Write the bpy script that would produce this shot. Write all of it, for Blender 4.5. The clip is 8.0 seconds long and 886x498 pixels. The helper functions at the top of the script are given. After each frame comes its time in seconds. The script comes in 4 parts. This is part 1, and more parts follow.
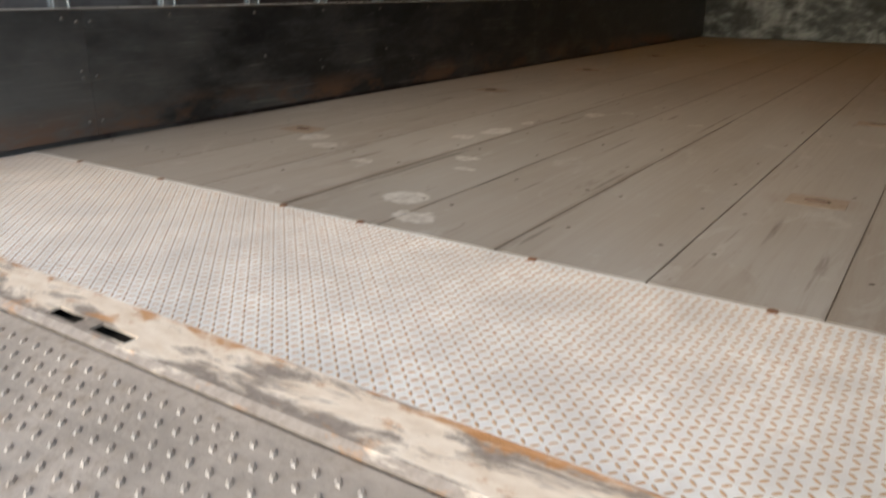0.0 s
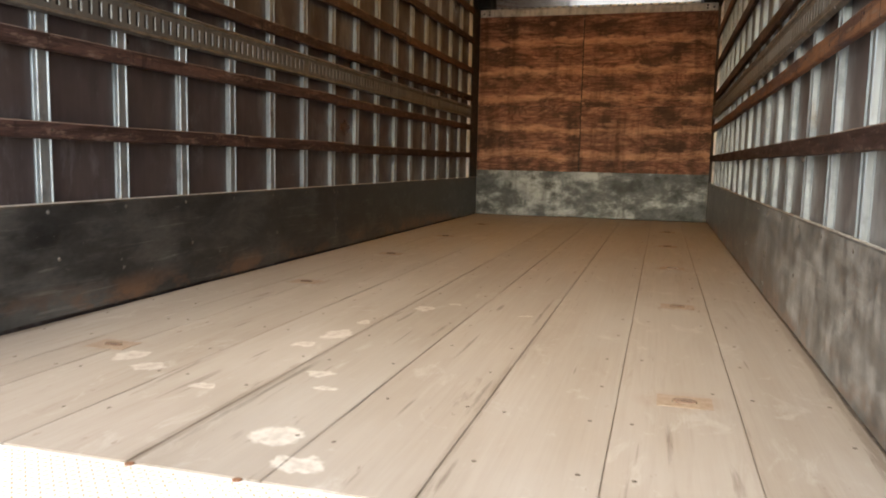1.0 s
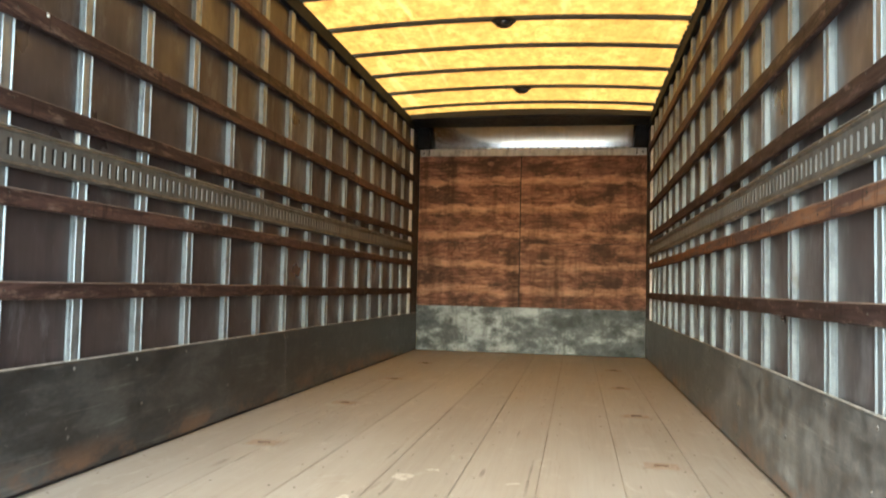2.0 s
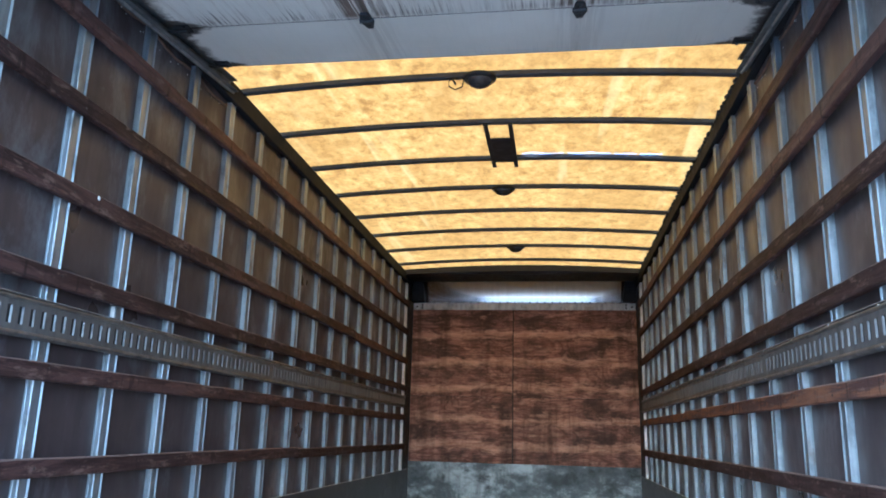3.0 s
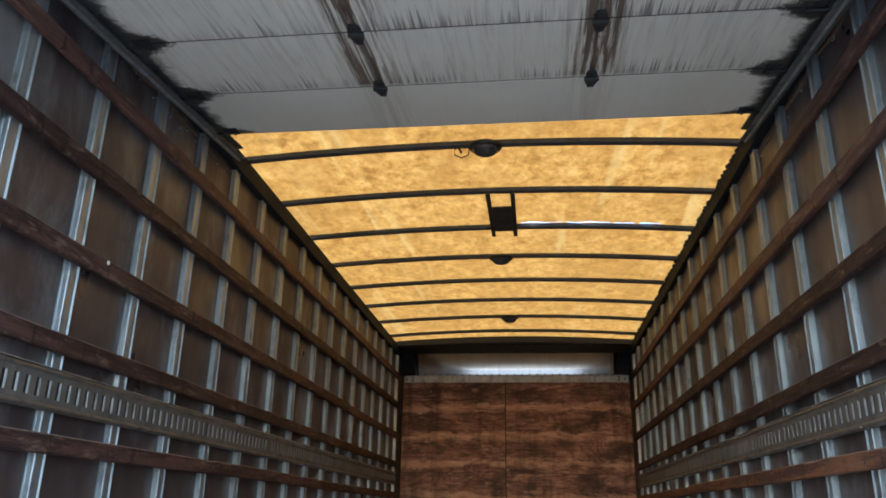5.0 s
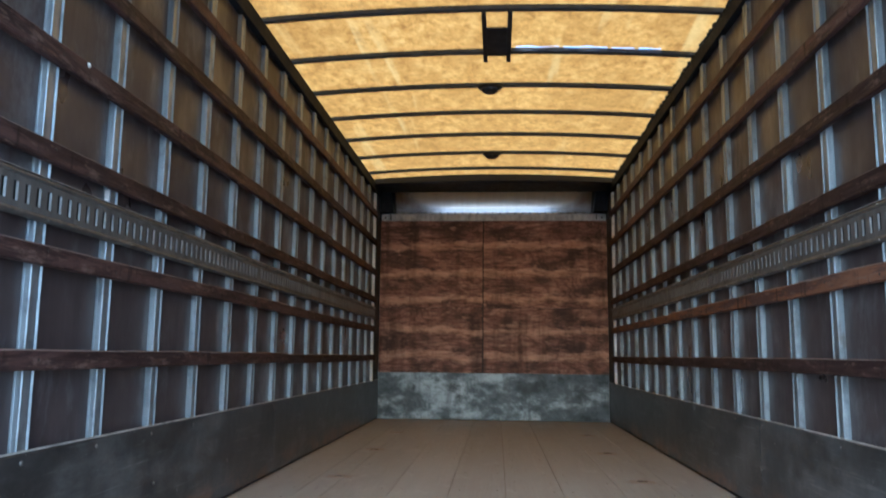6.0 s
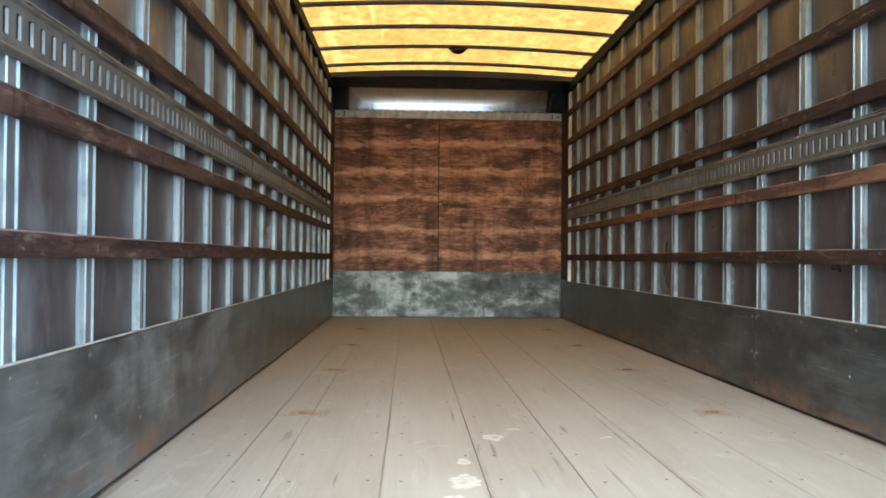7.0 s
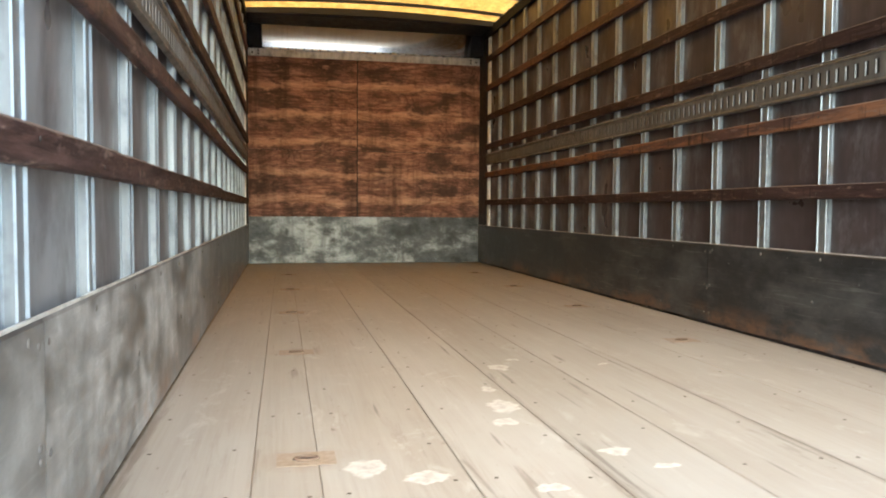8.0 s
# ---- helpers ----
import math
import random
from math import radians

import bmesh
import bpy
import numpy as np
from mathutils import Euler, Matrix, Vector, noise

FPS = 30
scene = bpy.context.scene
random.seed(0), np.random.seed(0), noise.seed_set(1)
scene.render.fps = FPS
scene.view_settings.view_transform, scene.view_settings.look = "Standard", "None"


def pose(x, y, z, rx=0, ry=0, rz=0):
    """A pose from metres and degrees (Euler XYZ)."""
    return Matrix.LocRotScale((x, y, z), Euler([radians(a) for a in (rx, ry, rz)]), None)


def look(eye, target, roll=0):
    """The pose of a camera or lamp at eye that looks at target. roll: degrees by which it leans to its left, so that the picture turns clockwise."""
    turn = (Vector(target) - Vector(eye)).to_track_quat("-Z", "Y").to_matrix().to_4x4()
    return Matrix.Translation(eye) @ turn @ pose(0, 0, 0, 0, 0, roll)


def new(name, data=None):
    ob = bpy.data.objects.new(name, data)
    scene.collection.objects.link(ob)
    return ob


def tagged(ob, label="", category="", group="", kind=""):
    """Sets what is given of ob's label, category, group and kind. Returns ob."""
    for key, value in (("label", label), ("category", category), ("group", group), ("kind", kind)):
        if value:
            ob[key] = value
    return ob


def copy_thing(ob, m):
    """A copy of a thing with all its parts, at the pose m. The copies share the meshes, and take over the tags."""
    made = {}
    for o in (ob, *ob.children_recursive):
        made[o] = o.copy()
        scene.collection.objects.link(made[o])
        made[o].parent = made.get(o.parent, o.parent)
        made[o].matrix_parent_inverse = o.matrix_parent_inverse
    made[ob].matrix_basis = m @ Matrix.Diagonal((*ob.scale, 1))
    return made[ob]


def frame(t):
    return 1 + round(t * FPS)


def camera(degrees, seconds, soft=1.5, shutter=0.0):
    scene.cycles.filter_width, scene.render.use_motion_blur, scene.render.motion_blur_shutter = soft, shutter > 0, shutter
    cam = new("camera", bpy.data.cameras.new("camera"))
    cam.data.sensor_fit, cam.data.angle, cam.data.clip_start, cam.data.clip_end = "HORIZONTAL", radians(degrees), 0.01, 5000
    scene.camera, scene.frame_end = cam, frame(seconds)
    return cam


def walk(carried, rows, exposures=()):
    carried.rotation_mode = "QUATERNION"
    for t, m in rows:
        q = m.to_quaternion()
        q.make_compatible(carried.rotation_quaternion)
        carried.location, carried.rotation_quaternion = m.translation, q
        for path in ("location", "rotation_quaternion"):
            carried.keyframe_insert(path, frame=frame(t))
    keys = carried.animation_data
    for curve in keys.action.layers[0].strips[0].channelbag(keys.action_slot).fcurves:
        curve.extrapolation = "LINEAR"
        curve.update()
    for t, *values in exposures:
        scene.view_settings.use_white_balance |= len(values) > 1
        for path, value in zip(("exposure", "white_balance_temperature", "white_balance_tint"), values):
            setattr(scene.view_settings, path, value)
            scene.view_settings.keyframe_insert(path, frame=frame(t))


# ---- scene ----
cam = camera(60.2, 8.0, soft=1.7, shutter=0.25)
PATH = [
    (0, (1.062, -1.225, 0.485), (0.025, 0.355, -0.168), 0.5),
    (0.5, (0.92, -1.257, 0.558), (0.169, 0.558, 0.181), 1.1),
    (1, (0.756, -1.178, 0.58), (0.216, 0.734, 0.35), 1.2),
    (1.5, (0.596, -1.078, 0.644), (0.158, 0.871, 0.545), 1.3),
    (2, (0.501, -1.112, 0.696), (0.157, 0.855, 0.794), 1.3),
    (2.2, (0.464, -1.138, 0.723), (0.132, 0.824, 0.924), 1.3),
    (3.3, (0.344, -1.279, 0.795), (0.066, 0.627, 1.335), 1.8),
    (3.5, (0.344, -1.283, 0.795), (0.069, 0.609, 1.384), 2.0),
    (4, (0.306, -1.29, 0.792), (0.048, 0.577, 1.462), 1.7),
    (4.2, (0.299, -1.282, 0.786), (0.045, 0.579, 1.473), 1.6),
    (5.3, (0.178, -1.201, 0.751), (-0.039, 0.694, 1.35), 0.9),
    (5.5, (0.153, -1.179, 0.732), (-0.05, 0.744, 1.241), 0.9),
    (6, (0.047, -1.09, 0.679), (-0.094, 0.886, 0.953), 0.6),
    (6.5, (-0.155, -1.01, 0.659), (-0.136, 0.988, 0.74), 0.4),
    (7, (-0.416, -1.049, 0.633), (-0.327, 0.949, 0.657), 0.5),
    (7.5, (-0.648, -1.076, 0.62), (-0.375, 0.906, 0.61), 0.4),
    (8, (-0.876, -0.99, 0.568), (-0.466, 0.965, 0.466), 0.4),
]
EXPOSURES = [   # seconds, stops, kelvin, tint
    (0.0, 1.2, 6950, 6), (0.5, 1.7, 6900, 6), (1.0, 2.58, 7150, 7), (1.5, 3.12, 7000, 5), (2.2, 3.24, 5950, -6), (3.3, 2.74, 4300, 3), (3.6, 2.74, 4300, 3), (4.2, 2.94, 4850, 2),
    (5.3, 2.1, 5500, 0), (6.0, 2.36, 4750, 0), (6.5, 3.0, 4750, -5), (7.0, 3.12, 5400, -4), (7.5, 3.1, 5800, -2), (8.0, 3.1, 6300, 1),
]
walk(cam, [(t, look(eye, target, roll)) for t, eye, target, roll in PATH], EXPOSURES)

# ---- daylight ----
SUN_ELEVATION, SUN_AZIMUTH = radians(38), radians(184)   # veiled sun behind the truck
world = bpy.data.worlds.new("sky")
scene.world = world
world.use_nodes = True
wn = world.node_tree
sky = wn.nodes.new("ShaderNodeTexSky")
sky.sky_type = "NISHITA"
sky.sun_disc = False
sky.sun_elevation = SUN_ELEVATION
sky.sun_rotation = SUN_AZIMUTH
sky.air_density = 1.0
sky.dust_density = 2.0
wn.links.new(sky.outputs[0], wn.nodes["Background"].inputs[0])
wn.nodes["Background"].inputs[1].default_value = 0.15
sun = new("sun", bpy.data.lights.new("sun", "SUN"))
sun.data.energy = 0.2
sun.data.angle = radians(50)
sun.data.color = (1.0, 0.95, 0.86)
sun_way = Vector((math.sin(SUN_AZIMUTH) * math.cos(SUN_ELEVATION), math.cos(SUN_AZIMUTH) * math.cos(SUN_ELEVATION), math.sin(SUN_ELEVATION)))
sun.matrix_world = look(sun_way * 30, (0, 0, 0))


# ---- material helpers ----
class Nodes:
    """A material and short ways to add nodes to it."""

    def __init__(self, name, rough=0.6, metal=0.0):
        self.m = bpy.data.materials.new(name)
        self.m.use_nodes = True
        self.t = self.m.node_tree
        self.b = self.t.nodes["Principled BSDF"]
        self.b.inputs["Roughness"].default_value = rough
        self.b.inputs["Metallic"].default_value = metal
        self.pos = self.t.nodes.new("ShaderNodeNewGeometry").outputs["Position"]

    def put(self, value, socket):
        if isinstance(value, (int, float, tuple)):
            socket.default_value = value if not isinstance(value, tuple) or len(value) == len(socket.default_value) else (*value, 1)
        else:
            self.t.links.new(value, socket)

    def rand(self):
        return self.t.nodes.new("ShaderNodeObjectInfo").outputs["Random"]

    def math(self, op, a, b=0.0, c=0.0, clamp=False):
        n = self.t.nodes.new("ShaderNodeMath")
        n.operation, n.use_clamp = op, clamp
        for value, socket in zip((a, b, c), n.inputs):
            self.put(value, socket)
        return n.outputs[0]

    def vec(self, op, a, b=(0, 0, 0)):
        n = self.t.nodes.new("ShaderNodeVectorMath")
        n.operation = op
        self.put(a, n.inputs[0])
        self.put(b, n.inputs[1])
        return n.outputs["Value"] if op in ("DISTANCE", "LENGTH", "DOT_PRODUCT") else n.outputs[0]

    def stretch(self, scale, shift=None):
        """Position times scale, shifted by a random value."""
        v = self.vec("MULTIPLY", self.pos, scale)
        if shift is not None:
            c = self.t.nodes.new("ShaderNodeCombineXYZ")
            for i in range(3):
                self.t.links.new(self.math("MULTIPLY", shift, 37.0 + 19 * i), c.inputs[i])
            v = self.vec("ADD", v, c.outputs[0])
        return v

    def noise(self, vec, scale=1.0, detail=4.0, rough=0.55, warp=0.0):
        n = self.t.nodes.new("ShaderNodeTexNoise")
        self.put(vec, n.inputs["Vector"])
        n.inputs["Scale"].default_value = scale
        n.inputs["Detail"].default_value = detail
        n.inputs["Roughness"].default_value = rough
        n.inputs["Distortion"].default_value = warp
        return n.outputs[0]

    def ramp(self, fac, *stops):
        n = self.t.nodes.new("ShaderNodeValToRGB")
        e = n.color_ramp.elements
        while len(e) < len(stops):
            e.new(0.5)
        for k, (p, c) in zip(e, stops):
            k.position = p
            k.color = (c, c, c, 1) if isinstance(c, (int, float)) else (*c, 1)
        self.t.links.new(fac, n.inputs[0])
        return n.outputs[0]

    def mix(self, fac, a, b, kind="MIX"):
        n = self.t.nodes.new("ShaderNodeMix")
        n.data_type, n.blend_type = "RGBA", kind
        self.put(fac, n.inputs[0])
        self.put(a, n.inputs[6])
        self.put(b, n.inputs[7])
        return n.outputs[2]

    def split(self, vec):
        n = self.t.nodes.new("ShaderNodeSeparateXYZ")
        self.t.links.new(vec, n.inputs[0])
        return n.outputs

    def bump(self, height, strength=0.3, distance=0.01):
        n = self.t.nodes.new("ShaderNodeBump")
        n.inputs["Strength"].default_value = strength
        n.inputs["Distance"].default_value = distance
        self.t.links.new(height, n.inputs["Height"])
        self.t.links.new(n.outputs[0], self.b.inputs["Normal"])

    def done(self, colour, rough=None, metal=None, spec=None):
        self.put(colour, self.b.inputs["Base Color"])
        if rough is not None:
            self.put(rough, self.b.inputs["Roughness"])
        if metal is not None:
            self.put(metal, self.b.inputs["Metallic"])
        if spec is not None:
            self.put(spec, self.b.inputs["Specular IOR Level"])
        return self.m


# ---- materials ----
PAINT_MARKS = [  # dried white paint on the planks: x, y, radius across, stretch along
    (0.007, 0.213, 0.050, 1.0), (0.125, 0.090, 0.042, 0.9), (0.085, 0.104, 0.020, 1.0), (-0.040, 0.553, 0.030, 0.6), (-0.103, 0.679, 0.036, 0.7),
    (-0.252, 1.122, 0.040, 1.6), (-0.288, 0.962, 0.034, 0.9), (-0.110, 1.655, 0.034, 1.3), (-0.700, 0.664, 0.040, 1.2),
    (-0.577, 0.576, 0.044, 0.7), (-0.335, 0.475, 0.034, 0.5), (-0.240, 1.33, 0.022, 1.4), (0.290, 1.65, 0.026, 0.5), (-0.02, 1.78, 0.024, 0.7),
]

JOINT_DIRT = [(-0.942, 0.004), (-0.800, 0.004), (-0.487, 0.009), (-0.193, 0.020), (0.090, 0.011), (0.376, 0.017), (0.679, 0.006), (0.963, 0.008), (-1.21, 0.02), (1.21, 0.02)]   # x, width
STREAKS = [   # greasy scrapes along the planks: x, y, half length, half width
    (0.205, 0.49, 0.11, 0.008), (0.196, 1.15, 0.17, 0.008), (0.165, 1.78, 0.07, 0.009), (-0.165, 0.52, 0.34, 0.012), (-0.130, 1.48, 0.12, 0.009),
    (0.050, 1.33, 0.10, 0.008), (0.350, 0.62, 0.22, 0.009), (0.400, 0.12, 0.11, 0.008), (0.340, 1.75, 0.30, 0.007), (-0.235, 2.05, 0.20, 0.008),
    (-0.36, 0.80, 0.06, 0.006), (-0.62, 1.16, 0.08, 0.006), (0.55, 0.95, 0.07, 0.005), (0.24, 2.60, 0.14, 0.007), (0.80, 0.47, 0.13, 0.007),
]
ANCHOR_Y = (0.746, 2.072, 3.275, 4.5)


def floor_wood():
    n = Nodes("worn_floor_planks", 0.5)
    r = n.rand()
    x, y = n.split(n.pos)[:2]
    fine = n.noise(n.stretch((90, 2.2, 90), r), 1.0, 5, 0.6, 0.6)
    broad = n.noise(n.stretch((7, 0.6, 7), r), 1.0, 4, 0.6, 0.8)
    stain = n.noise(n.stretch((2.2, 1.3, 1), r), 1.0, 5, 0.62)
    speck = n.noise(n.stretch((34, 14, 30), r), 1.0, 3, 0.6)
    wood = n.ramp(fine, (0.24, (0.303, 0.271, 0.235)), (0.50, (0.334, 0.302, 0.265)), (0.78, (0.359, 0.327, 0.290)))
    wood = n.mix(n.ramp(broad, (0.40, 0.0), (0.66, 0.5)), wood, (0.272, 0.234, 0.193))
    wood = n.mix(n.ramp(stain, (0.46, 0.0), (0.68, 0.65)), wood, (0.385, 0.362, 0.329))
    # grey-brown drag marks along the planks
    drag = n.noise(n.stretch((20, 1.6, 1), r), 1.0, 6, 0.75, 1.2)
    patch = n.ramp(n.noise(n.stretch((1.6, 0.8, 1)), 1.0, 4, 0.6), (0.44, 0.0), (0.62, 1.0))
    wood = n.mix(n.math("MULTIPLY", n.ramp(drag, (0.52, 0.0), (0.70, 0.55)), patch), wood, (0.22, 0.175, 0.135))
    pale = n.noise(n.stretch((8, 4, 1)), 1.0, 6, 0.72, 0.8)
    wood = n.mix(n.ramp(pale, (0.57, 0.0), (0.70, 0.6)), wood, (0.45, 0.43, 0.40))
    wood = n.mix(n.ramp(speck, (0.69, 0.0), (0.77, 0.6)), wood, (0.13, 0.09, 0.06))
    gouge = n.noise(n.stretch((26, 2.2, 1), r), 1.0, 4, 0.6, 0.5)
    wood = n.mix(n.math("MULTIPLY", n.ramp(gouge, (0.65, 0.0), (0.72, 0.5)), n.ramp(n.math("DIVIDE", y, 7.0), (0.2, 1.0), (0.5, 0.3))), wood, (0.12, 0.09, 0.065))
    tint = n.math("MULTIPLY_ADD", r, 0.14, 0.90)
    wood = n.mix(1.0, wood, n.ramp(tint, (0.0, 0.0), (1.0, 1.0)), "MULTIPLY")
    # dirt rubbed into the joints, widest along one worn joint by the doorway
    ragged = n.noise(n.stretch((40, 3.2, 1)), 1.0, 6, 0.74, 0.5)
    dirt = None
    for seam, wide in JOINT_DIRT:
        one = n.math("SUBTRACT", n.math("MULTIPLY", n.math("SUBTRACT", ragged, 0.28), wide * 4.0), n.math("ABSOLUTE", n.math("SUBTRACT", x, seam)))
        dirt = one if dirt is None else n.math("MAXIMUM", dirt, one)
    dirt = n.math("MULTIPLY", n.ramp(dirt, (0.0, 0.0), (0.014, 0.6)), n.math("MULTIPLY", n.ramp(n.noise(n.stretch((3.0, 0.9, 1)), 1.0, 3, 0.6), (0.34, 0.35), (0.58, 1.0)), n.ramp(n.math("DIVIDE", y, 7.0), (0.0, 1.3), (0.15, 0.9), (0.30, 0.3))))
    wood = n.mix(dirt, wood, (0.125, 0.095, 0.07))
    scrape = None
    for sx, sy, far, wide in STREAKS:
        d = n.vec("LENGTH", n.vec("MULTIPLY", n.vec("SUBTRACT", n.pos, (sx, sy, 0.0)), (1.0 / wide, 1.0 / far, 0.0)))
        scrape = d if scrape is None else n.math("MINIMUM", scrape, d)
    scrape = n.math("ADD", scrape, n.math("MULTIPLY", n.math("SUBTRACT", ragged, 0.5), 3.5))
    wood = n.mix(n.ramp(scrape, (0.25, 0.66), (1.2, 0.0)), wood, (0.095, 0.076, 0.058))
    # rust washed out round the anchors
    for ax in (0.836, -0.828):
        for ay in ANCHOR_Y:
            d = n.vec("LENGTH", n.vec("MULTIPLY", n.vec("SUBTRACT", n.pos, (ax, ay, 0.0)), (0.75, 1.0, 0.0)))
            halo = n.math("MULTIPLY", n.ramp(d, (0.035, 0.5), (0.10, 0.0)), n.ramp(n.noise(n.stretch((16, 9, 1)), 1.0, 4, 0.6), (0.34, 0.0), (0.62, 1.0)))
            wood = n.mix(halo, wood, (0.22, 0.145, 0.092))
    # dried paint, with torn edges and worn middles
    torn = n.vec("SUBTRACT", n.t.nodes.new("ShaderNodeTexNoise").outputs[1], (0.5, 0.5, 0.5))
    torn.node.inputs[0].links[0].from_node.inputs["Scale"].default_value = 26.0
    n.t.links.new(n.pos, torn.node.inputs[0].links[0].from_node.inputs["Vector"])
    warped = n.vec("ADD", n.pos, n.vec("MULTIPLY", torn, (0.05, 0.07, 0)))
    mask = None
    for px, py, radius, longer in PAINT_MARKS:
        d = n.vec("LENGTH", n.vec("MULTIPLY", n.vec("SUBTRACT", warped, (px, py, 0.0)), (1.0, 1.0 / longer, 0.0)))
        one = n.math("SUBTRACT", 1.0, n.math("DIVIDE", d, radius * 1.25), clamp=True)
        mask = one if mask is None else n.math("MAXIMUM", mask, one)
    mask = n.ramp(mask, (0.05, 0.0), (0.25, 0.62), (0.62, 0.5), (0.95, 0.22))
    mask = n.math("MULTIPLY", mask, n.ramp(n.noise(n.pos, 45, 3), (0.35, 0.45), (0.55, 1.0)))
    wood = n.mix(mask, wood, (0.66, 0.64, 0.60))
    n.bump(n.math("ADD", n.math("MULTIPLY", fine, 0.5), broad), 0.12, 0.004)
    return n.done(wood, n.ramp(stain, (0.3, 0.42), (0.7, 0.62)))


def slat_wood(name="dark_stained_slat_wood", pale=0.0, worn=(0.155, 0.085, 0.066)):
    """pale: how far the stain is worn on all boards."""
    n = Nodes(name, 0.55)
    r = n.rand()
    fine = n.noise(n.stretch((60, 3, 60), r), 1.0, 5, 0.65, 0.5)
    wear = n.noise(n.stretch((9, 2.5, 22), r), 1.0, 5, 0.7)
    wood = n.ramp(fine, (0.28, (0.018, 0.0098, 0.0092)), (0.55, (0.038, 0.0212, 0.0195)), (0.8, (0.068, 0.039, 0.035)))
    # rubbed through to red-brown, more on some boards than on others
    amount = n.math("MULTIPLY_ADD", r, 0.20, pale)
    rub = n.noise(n.stretch((9, 2.4, 20), r), 1.0, 6, 0.74, 0.6)
    wood = n.mix(n.ramp(n.math("ADD", rub, amount), (0.47, 0.0), (0.57, 0.85)), wood, (0.080, 0.044, 0.039))
    wood = n.mix(n.ramp(n.math("ADD", wear, amount), (0.58, 0.0), (0.70, 0.75)), wood, worn)
    # dust on upward faces, pale enough to paint the lit top edges too
    up = n.split(n.t.nodes.new("ShaderNodeNewGeometry").outputs["True Normal"])[2]
    dust = n.math("MULTIPLY", n.ramp(up, (0.45, 0.0), (0.8, 0.8)), n.ramp(n.noise(n.stretch((8, 8, 8), r), 1.0, 4, 0.6), (0.3, 0.45), (0.6, 1.0)))
    chip = n.noise(n.stretch((30, 9, 40), r), 1.0, 4, 0.7)
    wood = n.mix(n.ramp(chip, (0.56, 0.0), (0.66, 0.7)), wood, (0.175, 0.120, 0.098))
    scar = n.noise(n.stretch((9, 26, 3), r), 1.0, 3, 0.6, 0.3)
    wood = n.mix(n.ramp(scar, (0.58, 0.0), (0.68, 0.7)), wood, (0.012, 0.007, 0.006))
    wood = n.mix(dust, wood, (0.27, 0.212, 0.180))
    n.bump(n.math("ADD", fine, wear), 0.5, 0.007)
    return n.done(wood, n.ramp(wear, (0.3, 0.48), (0.7, 0.75)), 0.0, 0.2)


def panel_ply():
    n = Nodes("varnished_brown_wall_panel", 0.4)
    grain = n.noise(n.stretch((6, 30, 1.6)), 1.0, 5, 0.65, 0.4)
    smear = n.noise(n.stretch((2, 4.5, 2.0)), 1.0, 6, 0.7, 0.25)
    blot = n.noise(n.stretch((1, 2.4, 2.6)), 1.0, 5, 0.6)
    mottle = n.noise(n.stretch((4, 9, 5)), 1.0, 5, 0.65)
    scrape = n.noise(n.stretch((4, 5, 34)), 1.0, 4, 0.7, 0.3)
    c = n.ramp(grain, (0.3, (0.041, 0.0315, 0.0325)), (0.55, (0.055, 0.0415, 0.0425)), (0.8, (0.073, 0.0555, 0.0555)))
    c = n.mix(n.ramp(blot, (0.42, 0.0), (0.7, 0.5)), c, (0.058, 0.041, 0.036))
    lit_smear = n.ramp(n.split(n.pos)[1], (0.0, 0.32), (0.55, 0.14), (1.0, 0.0))   # dust smears thickened at the doorway, painting the daylight there
    c = n.mix(n.ramp(n.math("ADD", smear, lit_smear), (0.52, 0.0), (0.72, 0.8)), c, (0.165, 0.165, 0.172))
    c = n.mix(n.ramp(mottle, (0.50, 0.0), (0.74, 0.35)), c, (0.025, 0.020, 0.0195))
    c = n.mix(n.ramp(scrape, (0.68, 0.0), (0.76, 0.35)), c, (0.16, 0.15, 0.14))
    n.bump(n.math("ADD", n.noise(n.stretch((3, 3.5, 3)), 1.0, 2), n.math("MULTIPLY", scrape, 0.15)), 0.09, 0.008)
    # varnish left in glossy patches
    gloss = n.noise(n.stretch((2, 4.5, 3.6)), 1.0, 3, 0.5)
    # extra sheen by the doorway, standing in for daylight glancing off
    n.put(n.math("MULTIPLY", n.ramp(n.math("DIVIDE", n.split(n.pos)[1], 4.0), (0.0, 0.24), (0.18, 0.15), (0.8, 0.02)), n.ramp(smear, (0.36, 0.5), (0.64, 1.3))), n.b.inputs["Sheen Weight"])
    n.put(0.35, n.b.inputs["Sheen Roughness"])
    return n.done(c, n.ramp(gloss, (0.34, 0.50), (0.52, 0.41), (0.70, 0.27)), 0.0, n.ramp(gloss, (0.34, 0.25), (0.52, 0.38), (0.70, 0.60)))


